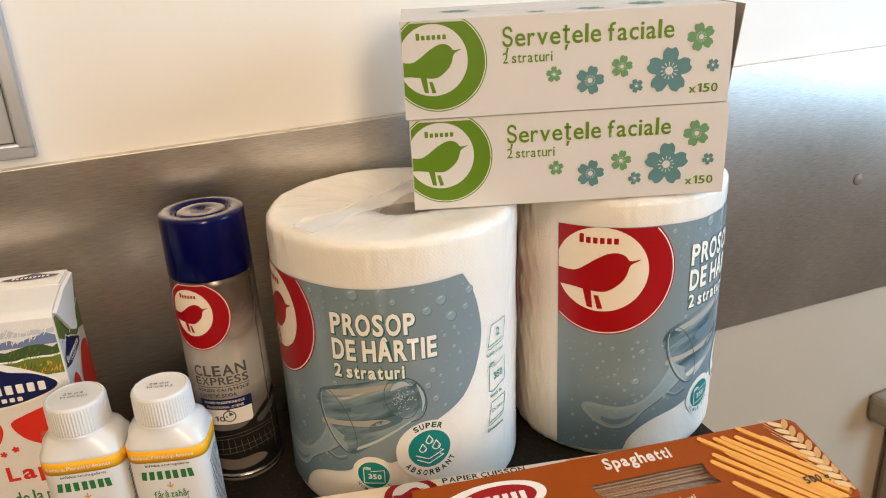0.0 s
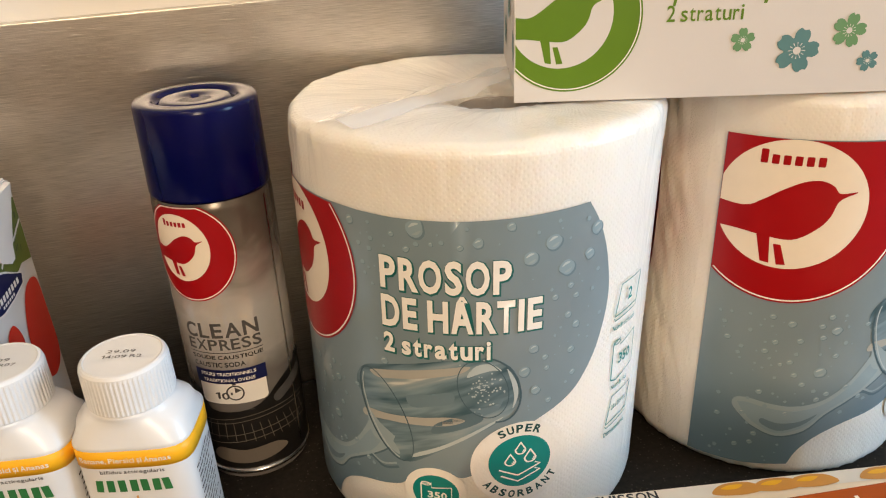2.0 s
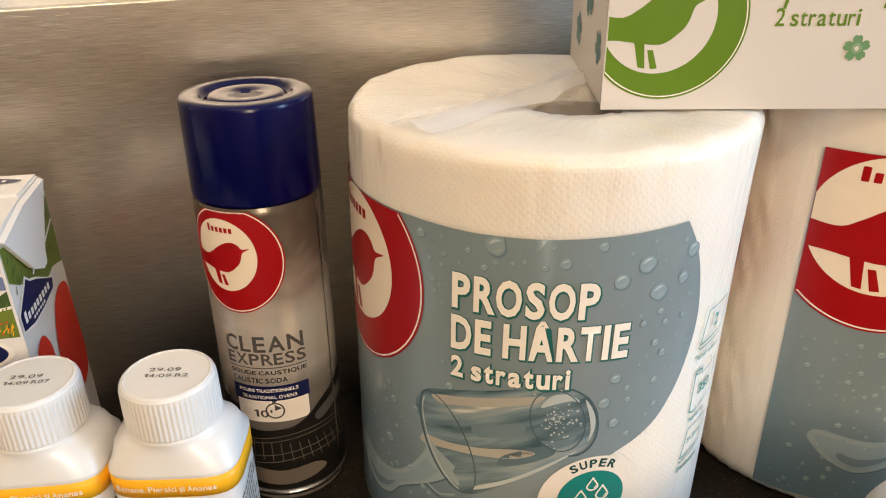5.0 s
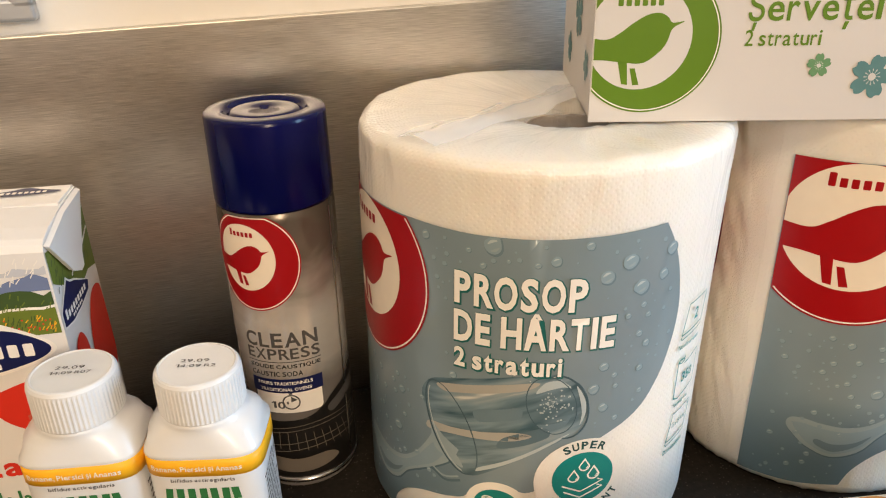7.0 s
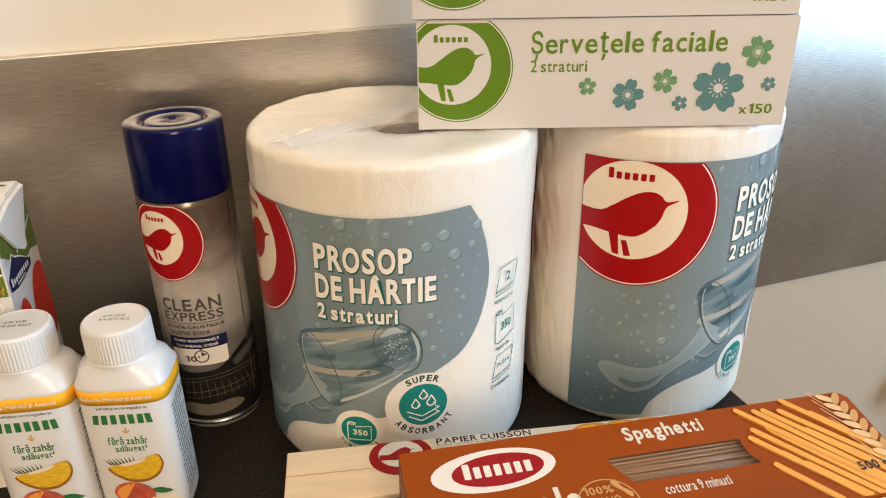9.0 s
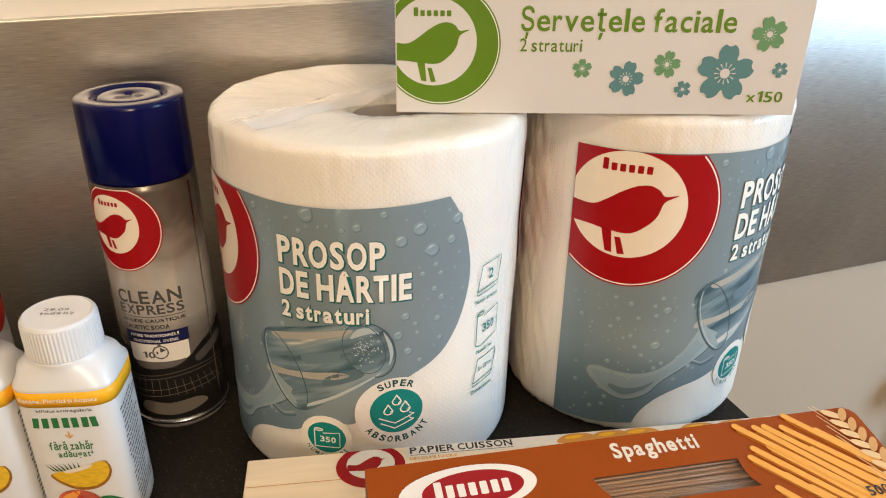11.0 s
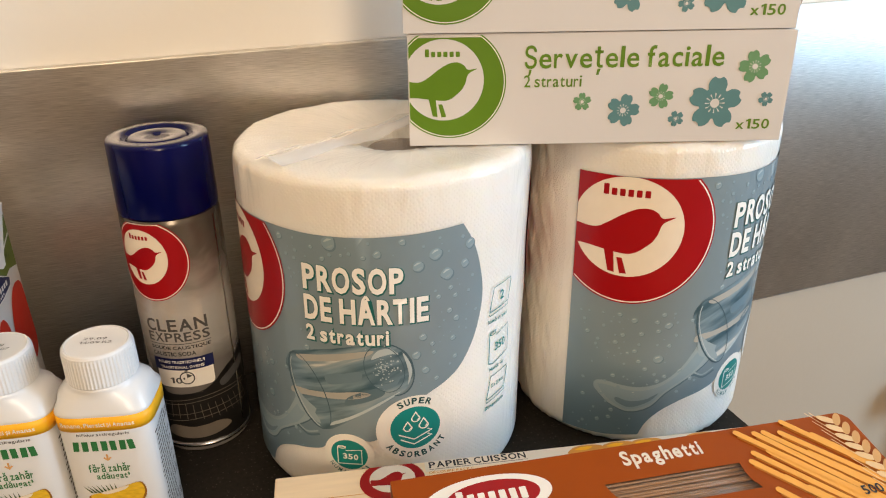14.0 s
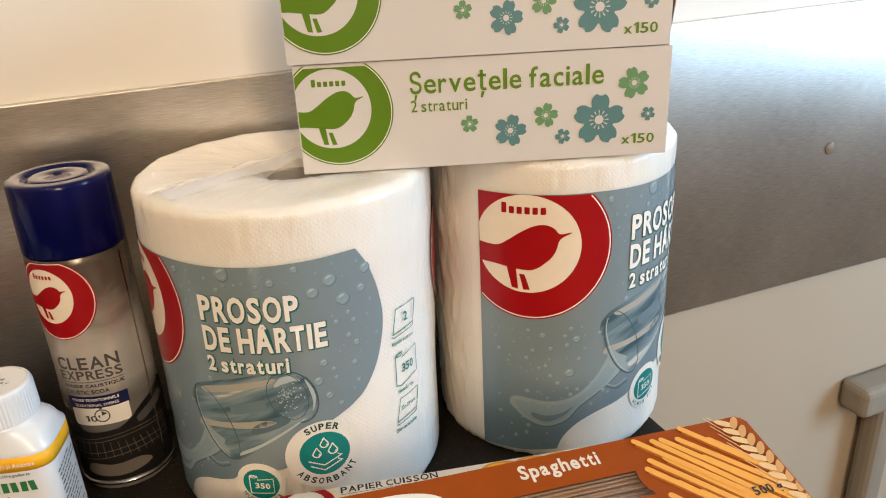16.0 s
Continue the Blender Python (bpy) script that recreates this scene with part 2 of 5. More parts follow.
def glass_print():
    """Ink of the printed glass: long soft streaks of dark, blue and warm light along its sides."""
    m = print_ink("glass_print_ink", (0.2, 0.28, 0.31), 0.3, 0.35)
    nt = m.node_tree
    co = nt.nodes.new("ShaderNodeTexCoord")
    turn = nt.nodes.new("ShaderNodeMapping")
    turn.inputs["Rotation"].default_value = (0, radians(20), 0)
    nt.links.new(co.outputs["Object"], turn.inputs[0])
    mp = nt.nodes.new("ShaderNodeMapping")
    mp.inputs["Scale"].default_value = (16, 5, 105)
    nt.links.new(turn.outputs[0], mp.inputs[0])
    n = nt.nodes.new("ShaderNodeTexNoise")
    n.inputs["Scale"].default_value, n.inputs["Detail"].default_value, n.inputs["Distortion"].default_value = 1, 3, 0.4
    nt.links.new(mp.outputs[0], n.inputs["Vector"])
    ramp = nt.nodes.new("ShaderNodeValToRGB")
    e = ramp.color_ramp.elements
    e[0].position, e[0].color = 0.34, (0.045, 0.095, 0.12, 1)
    e[1].position, e[1].color = 0.68, (0.52, 0.52, 0.48, 1)
    for p, c in ((0.42, (0.11, 0.17, 0.20, 1)), (0.52, (0.18, 0.255, 0.29, 1)), (0.62, (0.27, 0.32, 0.325, 1))):
        e.new(p).color = c
    nt.links.new(n.outputs[0], ramp.inputs[0])
    nt.links.new(ramp.outputs[0], nt.nodes["Principled BSDF"].inputs["Base Color"])
    return m


GLASS_PRINT = glass_print()


def tissue_material():
    """White two-ply paper with embossed dots under clear glossy film; UV is in metres round and up the roll."""
    m = bpy.data.materials.new("embossed_tissue_in_film")
    m.use_nodes = True
    nt = m.node_tree
    b = nt.nodes["Principled BSDF"]
    b.inputs["Roughness"].default_value = 0.75
    b.inputs["Coat Weight"].default_value, b.inputs["Coat Roughness"].default_value = 0.6, 0.14
    b.inputs["Subsurface Weight"].default_value, b.inputs["Subsurface Scale"].default_value = 0.45, 0.014
    b.inputs["Subsurface Radius"].default_value = (1.0, 0.8, 0.6)
    uv = nt.nodes.new("ShaderNodeUVMap")
    mp = nt.nodes.new("ShaderNodeMapping")
    mp.inputs["Scale"].default_value, mp.inputs["Rotation"].default_value = (420, 420, 420), (0, 0, radians(45))
    nt.links.new(uv.outputs[0], mp.inputs[0])
    v = nt.nodes.new("ShaderNodeTexVoronoi")
    v.inputs["Scale"].default_value, v.inputs["Randomness"].default_value = 1.0, 0.28
    nt.links.new(mp.outputs[0], v.inputs["Vector"])
    sm = nt.nodes.new("ShaderNodeMapRange")
    sm.interpolation_type = "SMOOTHSTEP"
    sm.inputs[1].default_value, sm.inputs[2].default_value = 0.12, 0.42
    nt.links.new(v.outputs["Distance"], sm.inputs[0])
    co = nt.nodes.new("ShaderNodeTexCoord")
    n = nt.nodes.new("ShaderNodeTexNoise")
    n.inputs["Scale"].default_value, n.inputs["Detail"].default_value = 22, 6
    nt.links.new(co.outputs["Object"], n.inputs["Vector"])
    mix = nt.nodes.new("ShaderNodeMix")
    mix.data_type = "RGBA"
    mix.inputs[6].default_value, mix.inputs[7].default_value = (0.73, 0.69, 0.62, 1), (0.81, 0.775, 0.715, 1)
    nt.links.new(n.outputs[0], mix.inputs[0])
    nt.links.new(mix.outputs[2], b.inputs["Base Color"])
    b1 = nt.nodes.new("ShaderNodeBump")
    b1.inputs["Strength"].default_value, b1.inputs["Distance"].default_value = 0.20, 0.0006
    nt.links.new(sm.outputs[0], b1.inputs["Height"])
    b2 = nt.nodes.new("ShaderNodeBump")
    b2.inputs["Strength"].default_value, b2.inputs["Distance"].default_value = 0.5, 0.002
    nt.links.new(n.outputs[0], b2.inputs["Height"])
    nt.links.new(b1.outputs[0], b2.inputs["Normal"])
    nt.links.new(b2.outputs[0], b.inputs["Normal"])
    # creases of the film
    mp2 = nt.nodes.new("ShaderNodeMapping")
    mp2.inputs["Scale"].default_value, mp2.inputs["Rotation"].default_value = (150, 38, 60), (0, 0, radians(14))
    nt.links.new(uv.outputs[0], mp2.inputs[0])
    n3 = nt.nodes.new("ShaderNodeTexNoise")
    n3.inputs["Scale"].default_value, n3.inputs["Detail"].default_value, n3.inputs["Distortion"].default_value = 1, 5, 1.2
    nt.links.new(mp2.outputs[0], n3.inputs["Vector"])
    b3 = nt.nodes.new("ShaderNodeBump")
    b3.inputs["Strength"].default_value, b3.inputs["Distance"].default_value = 0.45, 0.0016
    nt.links.new(n3.outputs[0], b3.inputs["Height"])
    nt.links.new(b3.outputs[0], b.inputs["Coat Normal"])
    b4 = nt.nodes.new("ShaderNodeBump")
    b4.inputs["Strength"].default_value, b4.inputs["Distance"].default_value = 0.20, 0.0016
    nt.links.new(n3.outputs[0], b4.inputs["Height"])
    nt.links.new(b2.outputs[0], b4.inputs["Normal"])
    nt.links.new(b4.outputs[0], b.inputs["Normal"])
    return m


TISSUE = tissue_material()


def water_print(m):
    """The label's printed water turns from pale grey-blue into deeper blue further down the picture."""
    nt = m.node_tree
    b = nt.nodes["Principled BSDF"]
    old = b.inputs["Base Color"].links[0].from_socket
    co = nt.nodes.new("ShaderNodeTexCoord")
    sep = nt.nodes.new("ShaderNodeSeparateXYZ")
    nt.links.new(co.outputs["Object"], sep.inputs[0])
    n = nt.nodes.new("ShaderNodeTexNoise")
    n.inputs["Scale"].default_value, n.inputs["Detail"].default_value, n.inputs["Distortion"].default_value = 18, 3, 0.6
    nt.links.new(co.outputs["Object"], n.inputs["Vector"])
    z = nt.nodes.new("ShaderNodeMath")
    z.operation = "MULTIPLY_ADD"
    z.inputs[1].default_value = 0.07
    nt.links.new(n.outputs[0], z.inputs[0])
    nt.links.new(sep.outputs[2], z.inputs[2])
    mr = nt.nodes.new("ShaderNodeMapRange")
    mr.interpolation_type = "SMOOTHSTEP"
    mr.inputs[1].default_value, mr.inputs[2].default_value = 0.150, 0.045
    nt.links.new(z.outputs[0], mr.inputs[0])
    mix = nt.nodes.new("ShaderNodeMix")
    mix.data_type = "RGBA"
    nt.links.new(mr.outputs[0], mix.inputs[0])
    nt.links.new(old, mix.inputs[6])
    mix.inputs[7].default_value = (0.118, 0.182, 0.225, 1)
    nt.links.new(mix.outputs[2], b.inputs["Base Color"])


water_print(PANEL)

# ---- builders ----


def part(name, bm, mat, parent=None, label="", smooth=False):
    me = bpy.data.meshes.new(name)
    bm.to_mesh(me)
    bm.free()
    if smooth:
        for p in me.polygons:
            p.use_smooth = True
    me.materials.append(mat)
    ob = new(name, me)
    ob.parent = parent
    if label:
        ob["label"] = label
    return ob


def thing(name, m, label, category, group="", kind=""):
    ob = new(name)
    ob.empty_display_size = 0.02
    ob.matrix_world = m
    return tagged(ob, label, category, group, kind)


def box(x0, y0, z0, x1, y1, z1, bevel=0.0, seg=2):
    bm = bmesh.new()
    bmesh.ops.create_cube(bm, size=1, matrix=Matrix.Translation(((x0 + x1) / 2, (y0 + y1) / 2, (z0 + z1) / 2)) @ Matrix.Diagonal((x1 - x0, y1 - y0, z1 - z0, 1)))
    if bevel:
        bmesh.ops.bevel(bm, geom=bm.edges[:], offset=bevel, segments=seg, affect="EDGES", profile=0.5)
    return bm


def lathe(profile, seg=72, section=None, wobble=0.0, lean=0.0, uv=False):
    """Turn (radius, height) pairs round z. section(angle) scales the radius."""
    bm = bmesh.new()
    rings = []
    for r, z in profile:
        ring = []
        for i in range(seg):
            a = 2 * math.pi * i / seg
            k = r * (section(a, z) if section else 1)
            if wobble:
                k += wobble * noise.noise(Vector((math.cos(a) * 1.6, math.sin(a) * 1.6, z * 16)))
                k += 0.6 * wobble * max(0, (z - 0.19) / 0.04) * noise.noise(Vector((math.cos(a) * 14, math.sin(a) * 14, z * 60)))
            ring.append(bm.verts.new((math.sin(a) * k + lean * z, -math.cos(a) * k, z)))
        rings.append(ring)
    layer = bm.loops.layers.uv.new() if uv else None
    for j in range(len(rings) - 1):
        for i in range(seg):
            k = (i + 1) % seg
            f = bm.faces.new((rings[j][i], rings[j][k], rings[j + 1][k], rings[j + 1][i]))
            if uv:
                rr = max(profile[j][0], 0.02)
                s0 = sum(math.dist(profile[q], profile[q + 1]) for q in range(j))
                s1 = s0 + math.dist(profile[j], profile[j + 1])
                for loop, (p, q) in zip(f.loops, ((i, s0), (i + 1, s0), (i + 1, s1), (i, s1))):
                    loop[layer].uv = (2 * math.pi * 0.095 * p / seg, q)
    if profile[0][0] > 0:
        bm.faces.new(list(reversed(rings[0])))
    if profile[-1][0] > 0:
        bm.faces.new(rings[-1])
    bmesh.ops.recalc_face_normals(bm, faces=bm.faces[:])
    return bm


def curve_mesh(data):
    ob = bpy.data.objects.new("outline", data)
    me = bpy.data.meshes.new_from_object(ob)
    bm = bmesh.new()
    bm.from_mesh(me)
    bpy.data.objects.remove(ob)
    bpy.data.meshes.remove(me)
    bmesh.ops.remove_doubles(bm, verts=bm.verts[:], dist=1e-7)
    return bm


def shape(*loops):
    """A flat filled shape from closed outlines in millimetres; outlines inside others cut holes."""
    data = bpy.data.curves.new("outline", "CURVE")
    data.dimensions, data.fill_mode = "2D", "BOTH"
    for pts in loops:
        s = data.splines.new("POLY")
        s.points.add(len(pts) - 1)
        for p, (x, y) in zip(s.points, pts):
            p.co = (x / 1000, y / 1000, 0, 1)
        s.use_cyclic_u = True
    return curve_mesh(data)


LETTER_WIDTH = dict(zip("ABCDEFGHIJKLMNOPQRSTUVWXYZ", (0.66, 0.58, 0.58, 0.65, 0.49, 0.47, 0.66, 0.66, 0.19, 0.36, 0.60, 0.46, 0.84, 0.68, 0.72, 0.56, 0.74, 0.60, 0.52, 0.56, 0.64, 0.64, 0.94, 0.62, 0.60, 0.54)))
LETTER_WIDTH.update(zip("abcdefghijklmnopqrstuvwxyz", (0.50, 0.55, 0.45, 0.55, 0.53, 0.38, 0.54, 0.52, 0.18, 0.26, 0.53, 0.18, 0.84, 0.52, 0.57, 0.55, 0.55, 0.37, 0.43, 0.38, 0.52, 0.54, 0.80, 0.53, 0.53, 0.45)))
LETTER_WIDTH.update({"1": 0.34, ".": 0.15, ",": 0.16, ":": 0.15, "'": 0.13, "%": 0.84, "*": 0.30})
PLAIN = dict(zip("ÂÉăâîȘșȚț", "AEaaiSsTt"))
CAP = 0.72


def glyph(ch, bold, shear=0.0):
    if ch == "1":
        w = 0.13 + 2 * bold
        return shape([(150 - bold * 500, 0), (150 - bold * 500 + w * 1000, 0), (150 - bold * 500 + w * 1000, 720 + bold * 300), (170 - bold * 500, 720 + bold * 300), (0, 610), (0, 500 - bold * 600), (150 - bold * 500, 590 - bold * 600)])
    data = bpy.data.curves.new("letters", "FONT")
    data.body, data.shear, data.offset, data.resolution_u = ch, shear, bold, 3
    return curve_mesh(data)


def lay(text, x0, y0, x1, y1, bold=0.0, shear=0.0, extra=0.0, dx=0.0, dy=0.0):
    """Lettering with the widths of a plain humanist face that fills the given box in millimetres; extra thickens it in place."""
    pieces, pen, lows, highs = [], 0.0, [], []
    for ch in text:
        if ch == " ":
            pen += 0.24 * CAP
            continue
        base = glyph(ch, 0.0, shear)
        xs, ys = [v.co.x for v in base.verts], [v.co.y for v in base.verts]
        lo, hi = min(xs) - bold, max(xs) + bold
        w = LETTER_WIDTH.get(PLAIN.get(ch, ch), 0.52) * CAP
        k = w / (hi - lo)
        lows.append(min(ys) - bold), highs.append(min(max(ys), CAP + 0.12) + bold)
        if bold + extra:
            base.free()
            base = glyph(ch, bold + extra, shear)
        for v in base.verts:
            v.co.x = pen + (v.co.x - lo) * k
            if ch.isupper() and v.co.y > CAP + 0.03:  # low accents
                v.co.y = CAP + 0.03 + (v.co.y - CAP - 0.03) * 0.5
        pieces.append(base)
        pen += w + (0.045 if ch == "R" else 0.105) * CAP
    out, wide, low, high = joined(pieces), pen - 0.105 * CAP, min(lows), max(highs)
    for v in out.verts:
        v.co = ((x0 + dx + v.co.x / wide * (x1 - x0)) / 1000, (y0 + dy + (v.co.y - low) / (high - low) * (y1 - y0)) / 1000, 0)
    return out


def words(text, x0, y0, x1, y1, bold=0.0, shear=0.0):
    """Lettering that fills the given box in millimetres."""
    return lay(text, x0, y0, x1, y1, bold, shear)


def outlined(text, x0, y0, x1, y1, bold, rim):
    """Lettering and a wider copy of it for its rim, which falls a little to the lower right."""
    return lay(text, x0, y0, x1, y1, bold), lay(text, x0, y0, x1, y1, bold, 0.0, rim * CAP / (y1 - y0), 0.35, -0.45)


def bar_shapes(x0, y0, x1, y1, tall, n):
    """Plain upright bars of the size of short lettering; the first stands taller."""
    step, out = (x1 - x0) / n, []
    for k in range(n):
        top = y1 + (tall if k == 0 else 0)
        a = x0 + k * step
        out.append(shape(rounded(a, y0, a + 0.66 * step, top, 0.12 * step)))
    return out


def bar_row(*sizes):
    return joined(bar_shapes(*sizes))


def arc_words(text, cx, cy, radius, mid, span, size, outward=True, bold=0.01):
    """Lettering along an arc; mid and span in degrees, anticlockwise from the right."""
    out = bmesh.new()
    n = len(text)
    for i, ch in enumerate(text):
        if ch == " ":
            continue
        f = (i + 0.5) / n - 0.5
        a = radians(mid - span * f if outward else mid + span * f)
        w = size * (0.28 if ch in "I1'" else 0.72)
        bm = words(ch, -w / 2, -size / 2, w / 2, size / 2, bold)
        turn = a - math.pi / 2 if outward else a + math.pi / 2
        m = Matrix.Translation(((cx + radius * math.cos(a)) / 1000, (cy + radius * math.sin(a)) / 1000, 0)) @ Matrix.Rotation(turn, 4, "Z")
        bmesh.ops.transform(bm, matrix=m, verts=bm.verts[:])
        join(out, bm)
    return out


def join(a, b):
    me = bpy.data.meshes.new("joined")
    b.to_mesh(me)
    b.free()
    a.from_mesh(me)
    bpy.data.meshes.remove(me)
    return a


def joined(shapes):
    out = bmesh.new()
    for s in shapes:
        join(out, s)
    return out


def ellipse(cx, cy, rx, ry=None, tilt=0.0, n=40, a0=0.0, a1=360.0):
    ry = rx if ry is None else ry
    c, s, out = math.cos(radians(tilt)), math.sin(radians(tilt)), []
    for i in range(n if a1 - a0 >= 360 else n + 1):
        a = radians(a0 + (a1 - a0) * i / n)
        x, y = rx * math.cos(a), ry * math.sin(a)
        out.append((cx + x * c - y * s, cy + x * s + y * c))
    return out


def rect(x0, y0, x1, y1):
    return [(x0, y0), (x1, y0), (x1, y1), (x0, y1)]


def rounded(x0, y0, x1, y1, r):
    out = []
    for cx, cy, a in ((x1 - r, y1 - r, 0), (x0 + r, y1 - r, 90), (x0 + r, y0 + r, 180), (x1 - r, y0 + r, 270)):
        out += [(cx + r * math.cos(radians(a + k * 15)), cy + r * math.sin(radians(a + k * 15))) for k in range(7)]
    return out


def soft(pts, n=6, closed=True):
    """A smooth outline through the given points."""
    out, k = [], len(pts)
    for i in range(k):
        p0, p1, p2, p3 = (Vector(pts[(i + d) % k]) for d in (-1, 0, 1, 2))
        for j in range(n):
            t = j / n
            q = 0.5 * (2 * p1 + (p2 - p0) * t + (2 * p0 - 5 * p1 + 4 * p2 - p3) * t * t + (3 * p1 - p0 - 3 * p2 + p3) * t ** 3)
            out.append((q.x, q.y))
    return out


def soft_chain(pts, n=5):
    """A smooth open line through the given points."""
    q = [pts[0]] + list(pts) + [pts[-1]]
    out = []
    for i in range(1, len(q) - 2):
        p0, p1, p2, p3 = (Vector(q[i + d]) for d in (-1, 0, 1, 2))
        for j in range(n):
            t = j / n
            w = 0.5 * (2 * p1 + (p2 - p0) * t + (2 * p0 - 5 * p1 + 4 * p2 - p3) * t * t + (3 * p1 - p0 - 3 * p2 + p3) * t ** 3)
            out.append((w.x, w.y))
    return out + [tuple(pts[-1])]


def clip(pts, x0=-1e9, y0=-1e9, x1=1e9, y1=1e9):
    """Cut an outline to a rectangle."""
    for axis, lim, keep in ((0, x0, 1), (0, x1, -1), (1, y0, 1), (1, y1, -1)):
        if abs(lim) > 1e8:
            continue
        out = []
        for i, p in enumerate(pts):
            q = pts[i - 1]
            pin, qin = keep * (p[axis] - lim) >= 0, keep * (q[axis] - lim) >= 0
            if pin != qin:
                t = (lim - q[axis]) / (p[axis] - q[axis])
                out.append((q[0] + (p[0] - q[0]) * t, q[1] + (p[1] - q[1]) * t))
            if pin:
                out.append(p)
        pts = out
    return pts


def stroke(pts, w):
    """An outline of a line of width w through open points."""
    left, right = [], []
    for i, p in enumerate(pts):
        a, b = pts[max(i - 1, 0)], pts[min(i + 1, len(pts) - 1)]
        d = Vector((b[0] - a[0], b[1] - a[1])).normalized()
        left.append((p[0] - d.y * w / 2, p[1] + d.x * w / 2))
        right.append((p[0] + d.y * w / 2, p[1] - d.x * w / 2))
    return left + right[::-1]


def round_wrap(radius, lean=0.0, shift=0.0):
    """Maps a flat print onto a standing cylinder: across becomes the way round, up stays up."""
    def to(u, v, lift):
        a = (u + shift) / radius
        return ((radius + lift) * math.sin(a) + lean * v, -(radius + lift) * math.cos(a), v)
    to.step = 0.005
    to.shift = shift
    return to


def flat_front(u, v, lift):
    return (u, -lift, v)


def flat_top(u, v, lift):
    return (u, v, lift)


flat_front.step = flat_top.step = 0


def decal(name, bm, mat, parent, to, lift=0.0003, label=""):
    """Lays a flat print on its thing's surface."""
    if to.step:
        us = [v.co.x for v in bm.verts]
        k = math.ceil(min(us) / to.step)
        while k * to.step < max(us):
            bmesh.ops.bisect_plane(bm, geom=bm.verts[:] + bm.edges[:] + bm.faces[:], plane_co=(k * to.step, 0, 0), plane_no=(1, 0, 0))
            k += 1
    for v in bm.verts:
        v.co = to(v.co.x, v.co.y, lift)
    return part(name, bm, mat, parent, label, bool(to.step))


def badge_figure(cx, cy, r, left=-1.05):
    """The plain rounded wedge and two bars that fill a round badge."""
    body = soft([(left, -0.01), (-0.60, -0.03), (-0.34, 0.10), (-0.10, 0.28), (0.15, 0.42), (0.36, 0.45), (0.52, 0.38), (0.62, 0.27), (0.84, 0.29), (0.63, 0.16), (0.55, -0.08), (0.42, -0.27), (0.12, -0.48), (-0.30, -0.46), (-0.62, -0.42), (left, -0.37)])
    bars = [[(-0.36, -0.44), (-0.18, -0.46), (-0.14, -0.90), (-0.26, -0.88)], [(-0.12, -0.58), (-0.02, -0.58), (0.08, -0.90), (-0.04, -0.91)]]
    return [[(cx + x * r, cy + y * r) for x, y in p] for p in [body] + bars]


# ---- structure ----
WALL = pose(-0.304, 0.5605, 0, 0, 0, WALL_TURN)  # x along the wall, -y into the room


def structure(name, bm, mat, m=None, label="", category=""):
    ob = part(name, bm, mat)
    if m is not None:
        ob.matrix_world = m
    return tagged(ob, label, category, kind="structure")


structure("wall_north", box(-1.6, 0.0095, 0.0, 2.6, 0.16, 1.75), WALL_PAINT, WALL, "cream painted plaster wall behind the worktop", "wall")
structure("wall_lower", box(-1.6, 0.0095, -0.9, 2.6, 0.16, 0.0), LOWER_PAINT, WALL, "beige painted lower part of the wall", "wall")
PANEL_TOP, PANEL_BOTTOM = 0.2645, -0.0385
sheet = box(-1.3, 0.0, PANEL_BOTTOM, 1.25, 0.009, PANEL_TOP, 0.0008)
for v in sheet.verts:  # the upper edge climbs a little along the wall
    if v.co.z > 0.1:
        v.co.z += 0.0135 * v.co.x
structure("splashback", sheet, STEEL, WALL, "brushed stainless steel splashback panel on the wall", "splashback")
structure("trim", box(0.4935, 0.0045, -0.0418, 1.25, 0.0094, PANEL_BOTTOM - 0.0002), DARK_GREY, WALL, "dark narrow strip under the steel panel", "trim")
structure("floor", box(-2.6, -2.9, -0.95, 2.6, 2.2, -0.9), FLOOR_TILE, None, "warm grey tiled kitchen floor", "floor")
structure("ceiling", box(-2.6, -2.9, 1.75, 2.6, 2.2, 1.85), CEILING_PAINT, None, "plain white ceiling", "ceiling")
structure("wall_south", box(-2.6, -2.75, -0.9, 2.6, -2.6, 1.75), ROOM_PAINT, None, "plain warm brown wall", "wall")
structure("wall_west", box(-1.85, -2.6, -0.9, -1.70, 2.2, 1.75), ROOM_PAINT, None, "plain warm brown wall", "wall")
wall_east = joined([box(2.0, -2.6, -0.9, 2.15, -0.17, 1.75), box(2.0, 0.61, -0.9, 2.15, 2.2, 1.75), box(2.0, -0.17, -0.9, 2.15, 0.61, -0.03), box(2.0, -0.17, 1.18, 2.15, 0.61, 1.75)])
structure("wall_east", wall_east, COOL_PAINT, None, "plain grey wall with a window opening", "wall")
structure("worktop", box(-1.25, -0.62, -0.036, 0.4925, -0.0008, 0.0, 0.0012), WORKTOP, WALL, "dark grey-brown speckled laminate worktop", "worktop")

